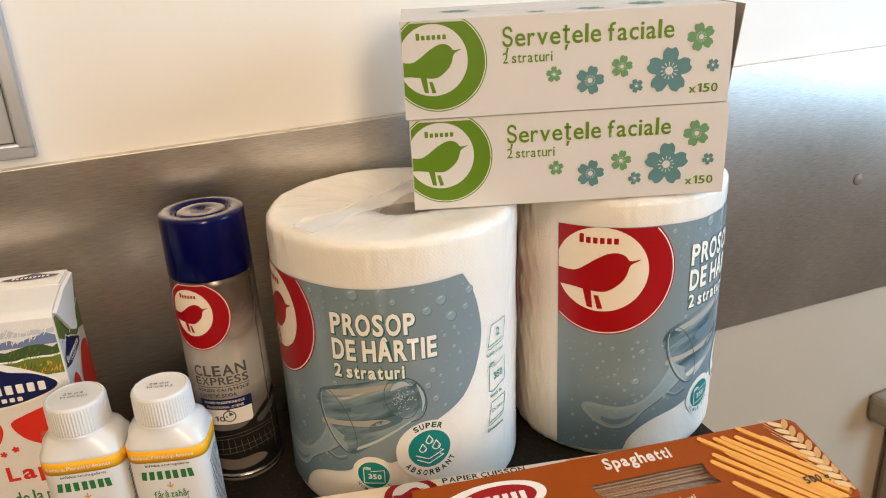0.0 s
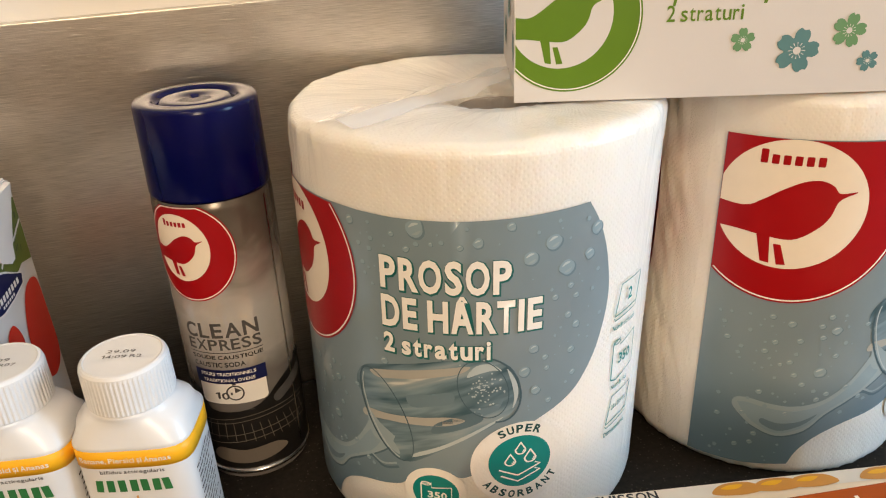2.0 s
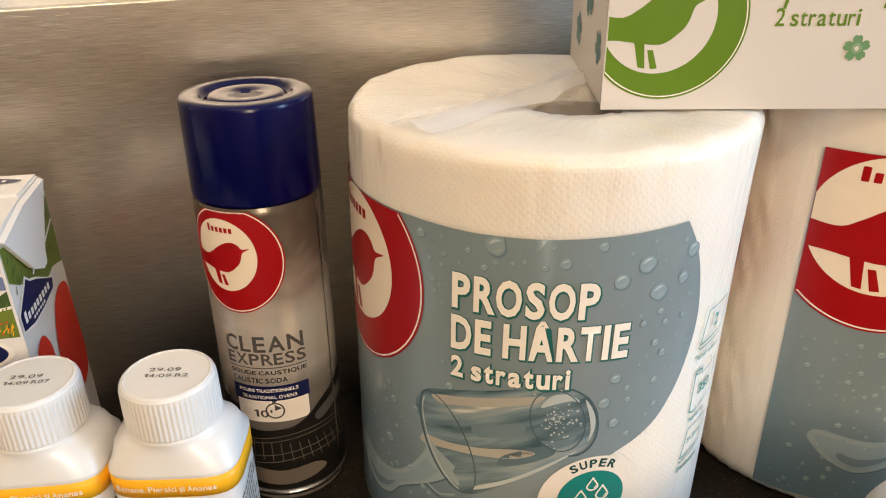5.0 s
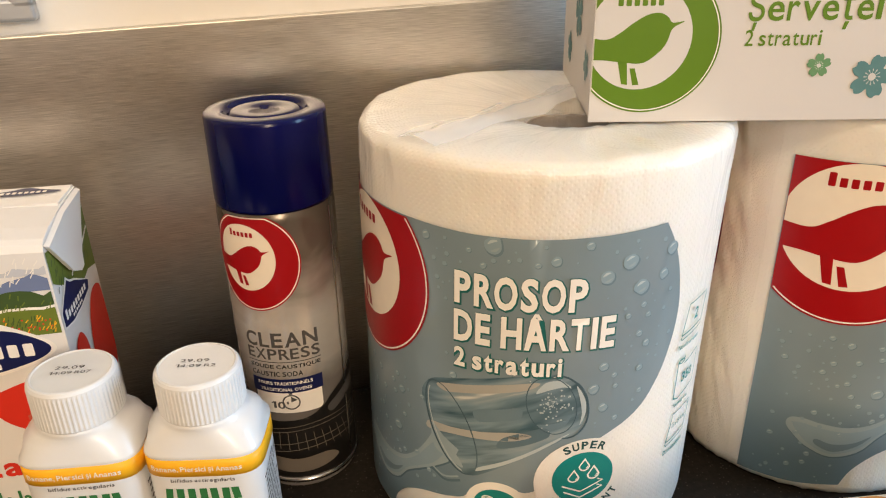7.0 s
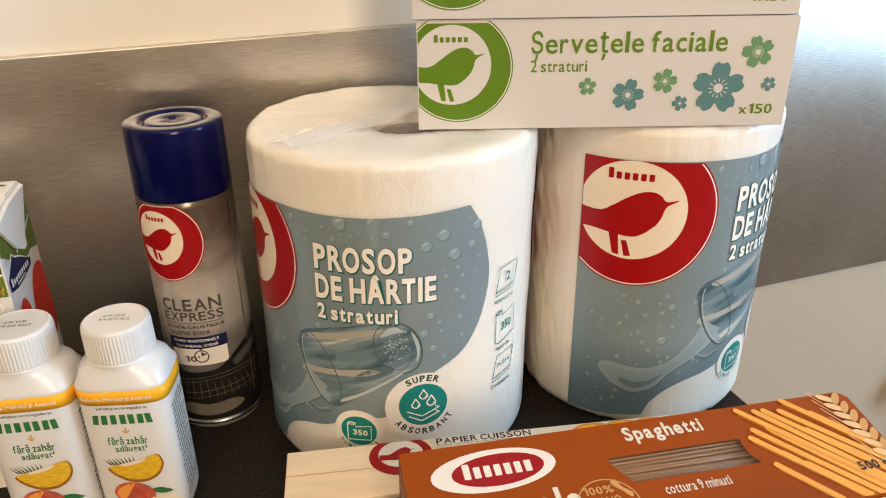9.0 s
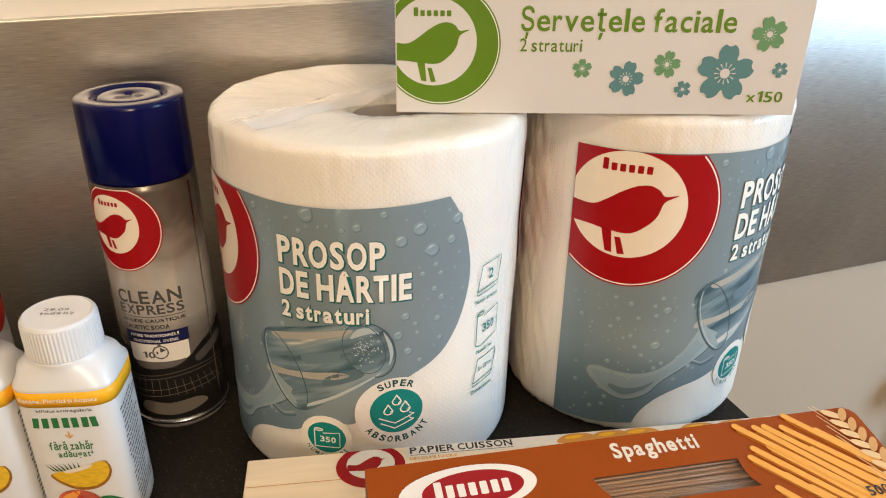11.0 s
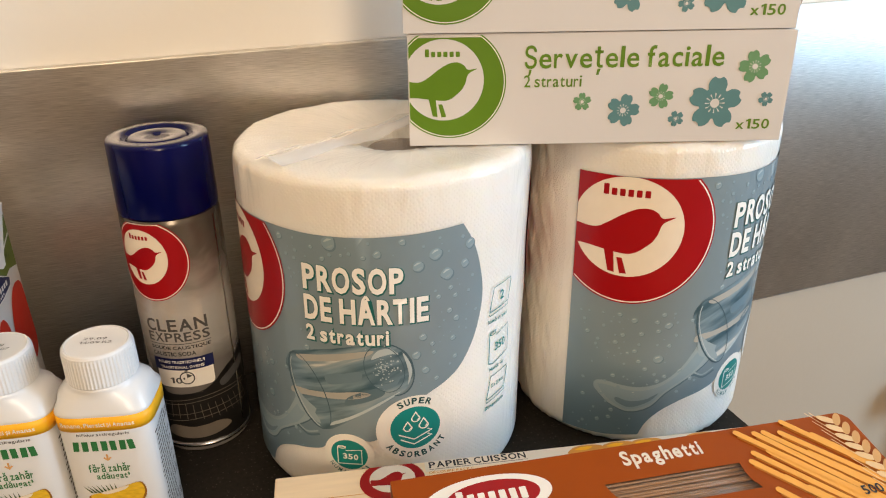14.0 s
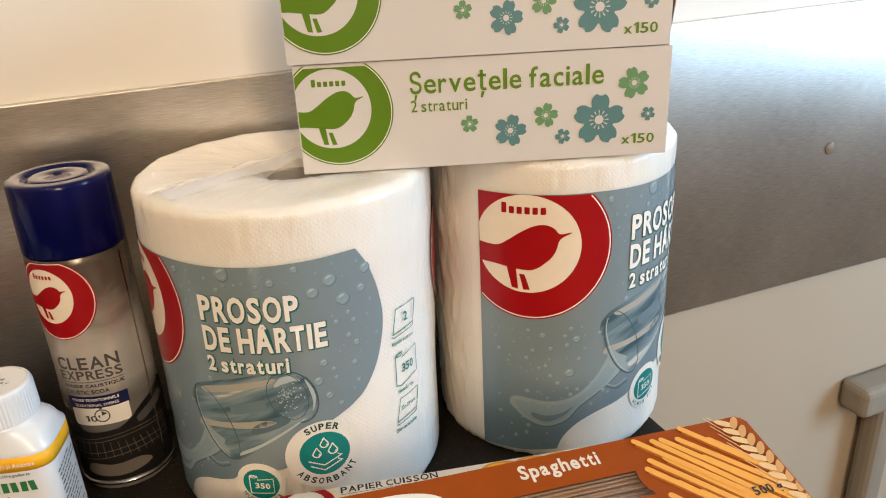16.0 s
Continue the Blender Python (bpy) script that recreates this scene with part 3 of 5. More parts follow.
# ---- paper towel rolls ----
def roll_label(root, radius, shift, lean, badge, stretch):
    wrap = round_wrap(radius, lean, shift)
    su, sv = stretch

    def to(u, v, lift):
        return wrap(su * (u + 0.139) - 0.139, sv * v, lift)
    to.step = wrap.step

    def on(name, bm, mat, lift, label=""):
        return decal(name, bm, mat, root, to, lift, label)
    edge = [(-139, 196), (-100, 196.5), (-65, 196.8), (-35, 196), (-5, 196), (25, 197), (52.5, 198.4), (58.9, 187.7), (63.5, 176), (66.3, 164.5), (68, 152), (67, 139), (63, 123.8), (58, 113), (51, 103), (42, 96), (30, 89.5),
            (13, 79), (5, 70), (1.2, 61), (-5, 57.5), (-11.4, 58.6), (-19.7, 61.9), (-28, 59.5), (-33, 54.5), (-37, 48), (-48, 43.8), (-62, 40), (-75, 33), (-84, 23), (-88, 13), (-110, 10), (-139, 8.5)]
    smooth_edge = edge[:6] + soft_chain(edge[6:31], 4) + edge[31:]
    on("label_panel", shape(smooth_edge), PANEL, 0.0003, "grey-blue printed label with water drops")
    # printed water drops
    rnd = random.Random(7)
    pale, dark = [], []
    placed = [(35.4, 183.5, 4.0), (25, 177.2, 3.8), (42.2, 169.9, 4.2), (54.1, 173.6, 2.9), (57.5, 185.5, 3.4), (2.3, 186, 2.6), (-5.6, 184, 1.6), (37.2, 155.9, 1.7), (44.3, 145.2, 2.0), (48.8, 139.1, 2.3), (46.5, 125.9, 2.1), (27.8, 130.8, 2.6),
              (23.6, 119.1, 3.0), (29.2, 107.8, 2.6), (34.5, 119, 1.5), (-43.6, 121.1, 2.2), (16.3, 193, 2.3), (-24.8, 192, 4.6), (-18, 185.2, 1.1), (-36, 188.4, 1.4), (-58, 191, 2.5),
              (-98, 101.5, 2.1), (-77, 98.5, 2.7), (-93, 92, 1.8), (-104, 90, 1.7), (-81, 73.5, 3.4), (-66, 63.5, 2.1), (-100, 77, 1.3), (-62, 101, 1.5)]
    chosen = len(placed)
    most_at = [(60, 1), (72, 6), (80, 14), (90, 30), (96, 42), (106, 53), (124, 62), (139, 66), (152, 67), (164, 65), (176, 62), (188, 58), (197, 52)]
    while len(placed) < 165:
        u, v = rnd.uniform(-132, 68), rnd.uniform(14, 194)
        most = float(np.interp(v, [p[0] for p in most_at], [p[1] for p in most_at])) if v > 60 else -42
        r = rnd.choice((0.45, 0.6, 0.8, 1.0, 1.3, 1.7))
        words_here = -45 < u < 19 and 158 < v < 181 or -45 < u < 33 and 139 < v < 165 or -45 < u < 10 and 124 < v < 141
        if u + r > most - 2 or words_here or -66 < u < 25 and 58 < v < 131 or u < -54 and v > 110 or v < 44 and u > -92:
            continue
        if any(math.dist((u, v), p[:2]) < r + p[2] + 1 for p in placed):
            continue
        placed.append((u, v, r))
    for k, (u, v, r) in enumerate(placed):
        t = rnd.uniform(-30, 60)
        round_edge = soft([(u + r * (1 + rnd.uniform(-0.16, 0.12)) * math.cos(a), v + r * (1 + rnd.uniform(-0.16, 0.12)) * math.sin(a)) for a in (radians(45 * q + t) for q in range(8))], 3)
        rim_shape = shape([(x + 0.10 * r, y - 0.14 * r) for x, y in round_edge])
        fill_shape = shape([(u + (x - u) * 0.9 - 0.02 * r, v + (y - v) * 0.9 + 0.02 * r) for x, y in round_edge])
        if k >= chosen and r < 1.5:
            dark.append(rim_shape)
            pale.append(fill_shape)
            continue
        ob = on("printed_drop", rim_shape, PANEL_SHADE, 0.00042)
        decal("drop_fill", fill_shape, PANEL_MID, ob, to, 0.00052)
        decal("drop_glint", shape(soft([(u - 0.62 * r, v + 0.1 * r), (u - 0.2 * r, v + 0.6 * r), (u + 0.4 * r, v + 0.55 * r), (u - 0.1 * r, v + 0.3 * r)], 3)), PANEL_LIGHT, ob, to, 0.00062)
        decal("drop_glow", shape(soft([(u + 0.6 * r, v - 0.15 * r), (u + 0.25 * r, v - 0.6 * r), (u - 0.3 * r, v - 0.6 * r), (u + 0.1 * r, v - 0.32 * r)], 3)), PANEL_SOFT, ob, to, 0.00062)
    tagged(on("fine_spray_rim", joined(dark), PANEL_SHADE, 0.00042), kind="stuff")
    tagged(on("fine_spray", joined(pale), PANEL_MID, 0.00052), kind="stuff")
    pool = soft_chain([(-54, 86), (-58, 77), (-66, 65), (-77, 55.5), (-90, 51.5), (-102, 52), (-112, 53.5), (-118, 52), (-119, 47), (-114, 41), (-108, 36), (-96, 31.5), (-83, 36), (-74, 46.5), (-64, 54), (-55, 60), (-44, 69), (-40, 77)], 4)
    on("water_edge", shape([(u + 0.5, v - 0.9) for u, v in pool]), PANEL_DEEP, 0.00042)
    on("water_spill", shape(pool), PANEL_SOFT, 0.00048, "printed spill of water")
    on("water_body", shape(soft([(-116, 49), (-112, 50.5), (-102, 49), (-90, 48.5), (-77, 52.6), (-66, 61.5), (-58, 72), (-53, 77), (-48, 73), (-55, 62.5), (-64, 56), (-74, 48.5), (-83, 38.5), (-96, 33.4), (-107, 38), (-113, 44)], 5)), PANEL_MID, 0.00055)
    on("water_shade", shape(soft([(-104, 42), (-96, 40), (-86, 42), (-78, 47), (-84, 40), (-95, 35), (-104, 38.5)], 5)), PANEL_SHADE, 0.0006)
    wave = [(-110, 44), (-98, 44.5), (-88, 50), (-80, 52.2), (-68, 53.7), (-58, 60.7), (-49, 57), (-40, 60)]
    on("wave_line", shape(stroke(soft_chain(wave, 5), 1.1)), PANEL_SOFT, 0.00045)
    on("wave_shade", shape(stroke(soft_chain([(u + 1, v - 2.2) for u, v in wave], 5), 1.5)), PANEL_DEEP, 0.00044)
    body = soft([(-56, 114.5), (-42, 119.5), (-26, 123.5), (-10, 127), (6, 128.6), (15, 124.5), (20.5, 117), (22, 108), (19, 98.5), (11, 91), (-8, 79.5), (-22, 69.5), (-34.3, 63), (-44, 70), (-56, 90), (-62, 104)], 5)
    on("glass_body", shape(body), GLASS_PRINT, 0.00045, "printed tipped drinking glass")
    for streak, mat in ((soft([(-52, 113.6), (-36, 117.6), (-18, 121.4), (-2, 124), (-6, 120), (-20, 116.4), (-38, 112.4), (-48, 110.5)]), GLASS_WARM),
                        (soft([(-58, 84), (-44, 86), (-28, 87.5), (-12, 89.5), (-4, 93), (-12, 94.5), (-28, 92), (-44, 90), (-57, 89)]), GLASS_WARM),
                        (soft([(-30, 67), (-14, 75.5), (6, 88.5), (14, 94.5), (8, 91.5), (-14, 77.8), (-29, 69.8)]), PANEL_LIGHT),
                        (soft([(15.5, 122), (20, 114), (20.8, 106), (18.4, 99), (19, 106), (17.6, 114)]), PANEL_LIGHT),
                        (soft([(-32, 104), (-20, 107), (-10, 109), (-10, 103), (-20, 100), (-30, 98)]), PANEL_SHADE),
                        (soft([(-20, 84), (-8, 87), (4, 93), (2, 98), (-8, 95), (-18, 90)]), PANEL_DEEP),
                        (soft([(-54, 74), (-46, 70), (-38, 66.5), (-40, 72), (-50, 84), (-56, 88)]), PANEL_SOFT),
                        (soft([(-3, 118), (1, 124), (8, 125), (13, 121), (9, 121.5), (3, 120)]), PANEL_LIGHT),
                        (soft([(-2, 100), (4, 96.5), (11, 99), (14, 105), (10, 102), (4, 100.5)]), PANEL_SHADE)):
        on("glass_streak", shape(streak), mat, 0.00058)
    rnd = random.Random(21)
    fizz = [shape(ellipse(rnd.gauss(5, 4.5), rnd.gauss(112, 6), rnd.uniform(0.25, 0.6), n=8)) for _ in range(70)]
    tagged(on("fizz", joined(fizz), PANEL_LIGHT, 0.00062), kind="stuff")
    rim = joined([shape(ellipse(-44.7, 88.8, 27.7, 11.6, -68, 48), ellipse(-44.5, 88.9, 27.0, 10.7, -68, 48)), shape(stroke(ellipse(9, 110, 18.5, 12.5, -72, 30, -20, 165), 0.9)), shape(ellipse(4.5, 111, 17, 11.6, -72, 36), ellipse(4.5, 111, 16.5, 11.1, -72, 36))])
    on("glass_rim", rim, PANEL_DARK, 0.00065)
    on("glass_rim_light", shape(stroke(ellipse(-44.2, 88.8, 26.2, 9.8, -68, 30, -160, -20), 0.6)), PANEL_LIGHT, 0.00066)
    # round badges, the second one round the back
    bu, bv, brx, bry, mu, mv, mrx, mry, cut = badge
    for step, left in ((0, cut), (284, -1e9)):
        b = bu + step
        on("badge", shape(clip(ellipse(b, bv, brx, bry, n=72), left, -1e9, 1e9, 196.2)), RED, 0.0007, "round red badge")
        on("badge_ring", shape(stroke(ellipse(b, bv, brx - 1.4, bry - 1.4, 0, 64, 229 if left > -1e6 else 136, 403), 0.8)), WHITE, 0.0008)
        on("badge_middle", shape(clip(ellipse(mu + step, mv, mrx, mry, n=60), left + 0.2, -1e9, 1e9, 196.3)), CREAM, 0.0008)
        wedge, *bars = badge_figure(mu + step - 0.5, mv - 1, mry, -1.25 if cut > -1e6 and not step else -1.05)
        on("badge_figure", joined([shape(clip(wedge, left + 0.1))] + [shape(p) for p in bars]), RED, 0.0009)
        on("badge_bar", bar_row(mu + step - 15, mv + 0.62 * mry, mu + step + 13, mv + 0.76 * mry, 2.2, 6), RED, 0.0009)
    # lettering
    for name, text, b in (("lettering", "PROSOP", (-42.6, 161.2, 16.6, 178)), ("lettering", "DE HÂRTIE", (-42.8, 141.6, 31, 161.6)), ("lettering", "2 straturi", (-42.6, 127.6, 7.8, 138.4))):
        fill, wide = outlined(text, *b, 0.034, 0.75)
        on(name + "_rim", wide, TEAL_DARK, 0.0008)
        on(name, fill, WHITE, 0.001)
    # round teal marks
    mu2, mv2 = 22.8, 66.4
    on("mark_field", shape(ellipse(mu2 + 0.5, mv2 - 1, 25, 25, 0, 60)), PAPER_WHITE, 0.00066)
    on("mark_disc", shape(ellipse(mu2, mv2, 15.7, 15.8, 0, 48)), TEAL, 0.00074, "round teal mark")
    drops = []
    for cx, cy, q in ((mu2, mv2 + 7.2, 0.9), (mu2 - 5, mv2 + 0.6, 0.9), (mu2 + 5, mv2 + 1.6, 1.0)):
        out = [(cx + q * 3.3 * math.cos(a) * (1 if math.sin(a) < 0 else 1 - 0.75 * math.sin(a)), cy + q * (3.3 * math.sin(a) if math.sin(a) < 0 else 5.6 * math.sin(a))) for a in (radians(10 * k) for k in range(36))]
        drops.append(shape(out, [(cx + (x - cx) * 0.72, cy + (y - cy) * 0.72) for x, y in out]))
        drops.append(shape(stroke([(cx + q * 1.0, cy - q * 1.6), (cx + q * 1.8, cy - q * 0.9), (cx + q * 1.9, cy)], 0.6)))
    for k in range(2):
        y = mv2 - 4.6 - 3.8 * k
        drops.append(shape(stroke([(mu2 - 10.5 + k, y + 0.4), (mu2 - 1, y - 4), (mu2 + 10.5, y + 1.4), (mu2 + 7.5, y + 2.6)], 0.9)))
    on("mark_sign", joined(drops), WHITE, 0.00084)
    on("mark_lettering", arc_words("SUPER", mu2, mv2, 20.2, 92, 64, 4.7, True, 0.035), TEAL_DEEP, 0.00074)
    on("mark_lettering", arc_words("ABSORBANT", mu2, mv2, 20.6, -88, 118, 4.7, False, 0.035), TEAL_DEEP, 0.00074)
    on("count_field", shape(ellipse(-19.5, 45.5, 16.5, 16.5, 0, 40)), PAPER_WHITE, 0.00036)
    on("count_disc", shape(ellipse(-19.5, 45.9, 12.1, 11.4, 0, 40)), TEAL, 0.0004, "round teal mark")
    on("count_sign", joined([words("350", -23.6, 42.4, -13.6, 46.8, 0.03), shape(stroke([(-27, 38.2), (-27, 51), (-21.5, 52), (-21.5, 49), (-11.2, 50.5), (-11.2, 39.5), (-27, 38.2)], 0.7)), shape(ellipse(-24.3, 51.4, 2.7, 1.3), ellipse(-24.3, 51.4, 2.0, 0.7))]), WHITE, 0.0005)
    on("count_lettering", arc_words("NUMAR FOI", -19.5, 45.9, 14.4, -90, 120, 3.2, False), TEAL_DARK, 0.0004)
    # small line pictures
    signs = []
    for cy in (140, 104, 75):
        if cy == 104:
            signs.append(shape(stroke([(76, cy - 9), (76, cy + 12), (82, cy + 14.2), (82, cy + 10), (96, cy + 13), (96.5, cy - 7), (80, cy - 10.5), (76, cy - 9)], 0.7)))
            signs.append(shape(ellipse(79, cy + 12.6, 3.0, 1.5), ellipse(79, cy + 12.6, 2.3, 0.9)))
            signs.append(words("350", 81.5, cy - 1.5, 92.5, cy + 4.5, 0.02))
            signs.append(words("Număr foi", 77, cy - 15.5, 92, cy - 12.4, 0.02))
        else:
            signs.append(shape(stroke([(75, cy - 7.5), (78.5, cy + 9), (97, cy + 9.5), (94.5, cy - 6), (75, cy - 7.5)], 0.7)))
            signs.append(shape(stroke([(74.6, cy - 8.4), (75.4, cy - 10), (94, cy - 8.6), (97.4, cy + 8)], 0.6)))
            signs.append(words("2", 85, cy - 2, 89, cy + 4.6, 0.02) if cy > 100 else words("23 x 23,4 cm", 79, cy - 0.5, 93, cy + 3, 0.02))
            signs.append(words("Număr straturi" if cy > 100 else "Dimensiune", 74, cy - 15.5, 94, cy - 12.4, 0.02))
    for group in (signs[:4], signs[4:8], signs[8:]):
        on("line_sign", joined(group), TEAL, 0.0004)


def paper_roll(m, radius, height, shift, seed, lean, hole, badge, stretch, slack, label):
    root = thing("paper_towel_roll", m, label, "paper roll", "paper towel rolls")
    noise.seed_set(seed)
    prof = [(0.0, 0.0), (radius - 0.012, 0.0)] + [(radius - 0.012 + 0.012 * math.sin(radians(a)), 0.012 - 0.012 * math.cos(radians(a))) for a in (25, 50, 75)]
    prof += [(radius, 0.012 + (height - 0.0185) * k / 48) for k in range(49)]
    prof += [(radius - 0.0065 + 0.0065 * math.cos(radians(a)), height - 0.0065 + 0.0065 * math.sin(radians(a))) for a in (15, 30, 45, 60, 75, 90)]
    prof += [(radius - 0.0065 - (radius - 0.0565) * k / 7, height + 0.0004) for k in range(1, 7)] + [(0.05, height + 0.0004), (0.038, height), (0.027, height - 0.0006), (0.0225, height - 0.003), (0.0215, height - 0.012), (0.0212, height - 0.09), (0.0, height - 0.09)]
    body = lathe(prof, 200, None, 0.0009, lean, True)
    for v in body.verts:
        if v.co.z > height - 0.1:
            k = max(0, min(1, (0.07 - math.hypot(v.co.x - lean * v.co.z, v.co.y)) / 0.045))
            v.co.x, v.co.y = v.co.x + hole[0] * k, v.co.y + hole[1] * k
    # slack film puckers over the top and at its edge
    for v in body.verts:
        x, y = v.co.x - lean * v.co.z, v.co.y
        r, a = math.hypot(x, y), math.atan2(y, x)
        if v.co.z > height - 0.003 and r > 0.028:
            v.co.z += 0.0013 * noise.noise(Vector((x * 38, y * 38, seed))) + 0.0006 * noise.noise(Vector((math.cos(a) * 9, math.sin(a) * 9, r * 55)))
        elif v.co.z > height - 0.02 and r > 0.06:
            k = 1 + 0.010 * noise.noise(Vector((math.cos(a) * 16, math.sin(a) * 16, v.co.z * 40)))
            v.co.x, v.co.y = lean * v.co.z + x * k, y * k
    # loose film and paper crumple into slanting folds beside the label and at the foot
    for v in body.verts:
        x, y = v.co.x - lean * v.co.z, v.co.y
        r, a = math.hypot(x, y), math.atan2(x, -y)
        if slack and r > 0.06 and 0.004 < v.co.z < height - 0.004:
            side = max(0, min(1, (-0.78 - a) / 0.2))
            foot = max(0, 1 - v.co.z / 0.03) * 0.8
            fold = noise.noise(Vector((a * 17 + v.co.z * 62, v.co.z * 20 - a * 3, 2))) + 0.5 * noise.noise(Vector((a * 38 - v.co.z * 40, v.co.z * 55, 7)))
            k = 1 + slack / r * fold * max(side, foot)
            v.co.x, v.co.y = lean * v.co.z + x * k, y * k
    part("body", body, TISSUE, root, "white embossed paper in clear film", True)
    core = lathe([(0.0209, height - 0.088), (0.0209, height - 0.006), (0.0198, height - 0.006), (0.0198, height - 0.088)], 40, None, 0, lean)
    bmesh.ops.translate(core, verts=core.verts[:], vec=(hole[0], hole[1], 0))
    part("cardboard_core", core, CARDBOARD_INNER, root, "grey cardboard core")
    noise.seed_set(1)
    roll_label(root, radius + 0.0005, shift, lean, badge, stretch)
    return root


roll_one = paper_roll(pose(-0.0412, 0.5455, 0), 0.095, 0.2288, 0.0, 3, 0.018, (0.012, -0.016), (-106, 162.5, 49.6, 49.6, -108, 164, 32.4, 32.4, -1e9), (1.0, 1.0), 0.0, "large white kitchen roll with a grey-blue label on the worktop")
roll_two = paper_roll(pose(0.1465, 0.598, 0), 0.0880, 0.2288, 0.0757, 9, 0.0, (0.0, 0.0), (-106, 162.5, 49.6, 49.6, -108, 164, 32.4, 32.4, -138.6), (1.09, 1.056), 0.0016, "white kitchen roll in clear film with its red badge turned forward")


def film_fold(root, pts, width, height):
    """A welded seam of clear film that lies in a low ridge across the top."""
    bm = bmesh.new()
    rows = []
    for i, (x, y) in enumerate(pts):
        a, b = pts[max(i - 1, 0)], pts[min(i + 1, len(pts) - 1)]
        d = Vector((b[0] - a[0], b[1] - a[1], 0)).normalized()
        side = Vector((-d.y, d.x, 0))
        row = []
        for k in range(5):
            s = (k / 4 - 0.5) * width * (1 + 0.25 * math.sin(i * 1.7))
            z = height + 0.0012 + 0.0022 * math.exp(-(s / width * 4) ** 2) + 0.0006 * math.sin(i * 2.1 + k)
            row.append(bm.verts.new(Vector((x, y, z)) + side * s))
        rows.append(row)
    for i in range(len(rows) - 1):
        for k in range(4):
            bm.faces.new((rows[i][k], rows[i + 1][k], rows[i + 1][k + 1], rows[i][k + 1]))
    return part("film_seam", bm, FILM, root, "creased seam of clear film", True)


film_fold(roll_one, [(-0.056 + 0.0098 * k, -0.066 + 0.0113 * k + 0.0015 * math.sin(k)) for k in range(10)], 0.024, 0.2288)


def film_cover(root, x, y, radius, height):
    """Slack creased film over the open core."""
    bm = bmesh.new()
    rows = []
    for i in range(9):
        r = radius * i / 8
        rows.append([bm.verts.new((x + r * math.cos(a), y + r * math.sin(a), height + 0.0008 + 0.0018 * noise.noise(Vector((3 * math.cos(a), 3 * math.sin(a), r * 160))) * (1 - (i / 8) ** 3) - 0.002 * (1 - (i / 8) ** 2))) for a in (2 * math.pi * k / 48 for k in range(48))])
    for i in range(8):
        for k in range(48):
            if i:
                bm.faces.new((rows[i][k], rows[i + 1][k], rows[i + 1][(k + 1) % 48], rows[i][(k + 1) % 48]))
            else:
                bm.faces.new((rows[0][k], rows[1][k], rows[1][(k + 1) % 48]))
    bmesh.ops.remove_doubles(bm, verts=bm.verts[:], dist=1e-6)
    return part("film_cover", bm, COVER_FILM, root, "slack clear film over the core", True)


film_cover(roll_one, 0.016, -0.016, 0.030, 0.2288)


def film_ridge(root, radius, arc, z0, z1):
    """The upright welded edge of the film on the roll's side."""
    bm = bmesh.new()
    rows = []
    for i in range(25):
        z = z0 + (z1 - z0) * i / 24
        row = []
        for k, (da, up) in enumerate(((-0.009, 0.0004), (-0.004, 0.0008), (0, 0.0017), (0.003, 0.0010), (0.006, 0.0004))):
            a = (arc + da + 0.0004 * math.sin(i * 0.9)) / radius
            r = radius + up + 0.0002 * math.sin(i * 1.1 + k)
            row.append(bm.verts.new((r * math.sin(a), -r * math.cos(a), z)))
        rows.append(row)
    for i in range(24):
        for k in range(4):
            bm.faces.new((rows[i][k], rows[i][k + 1], rows[i + 1][k + 1], rows[i + 1][k]))
    return part("film_seam", bm, PANE_FILM, root, "upright creased seam of clear film", True)


film_ridge(roll_two, 0.0880, -0.0765, 0.008, 0.222)

# ---- spray can ----


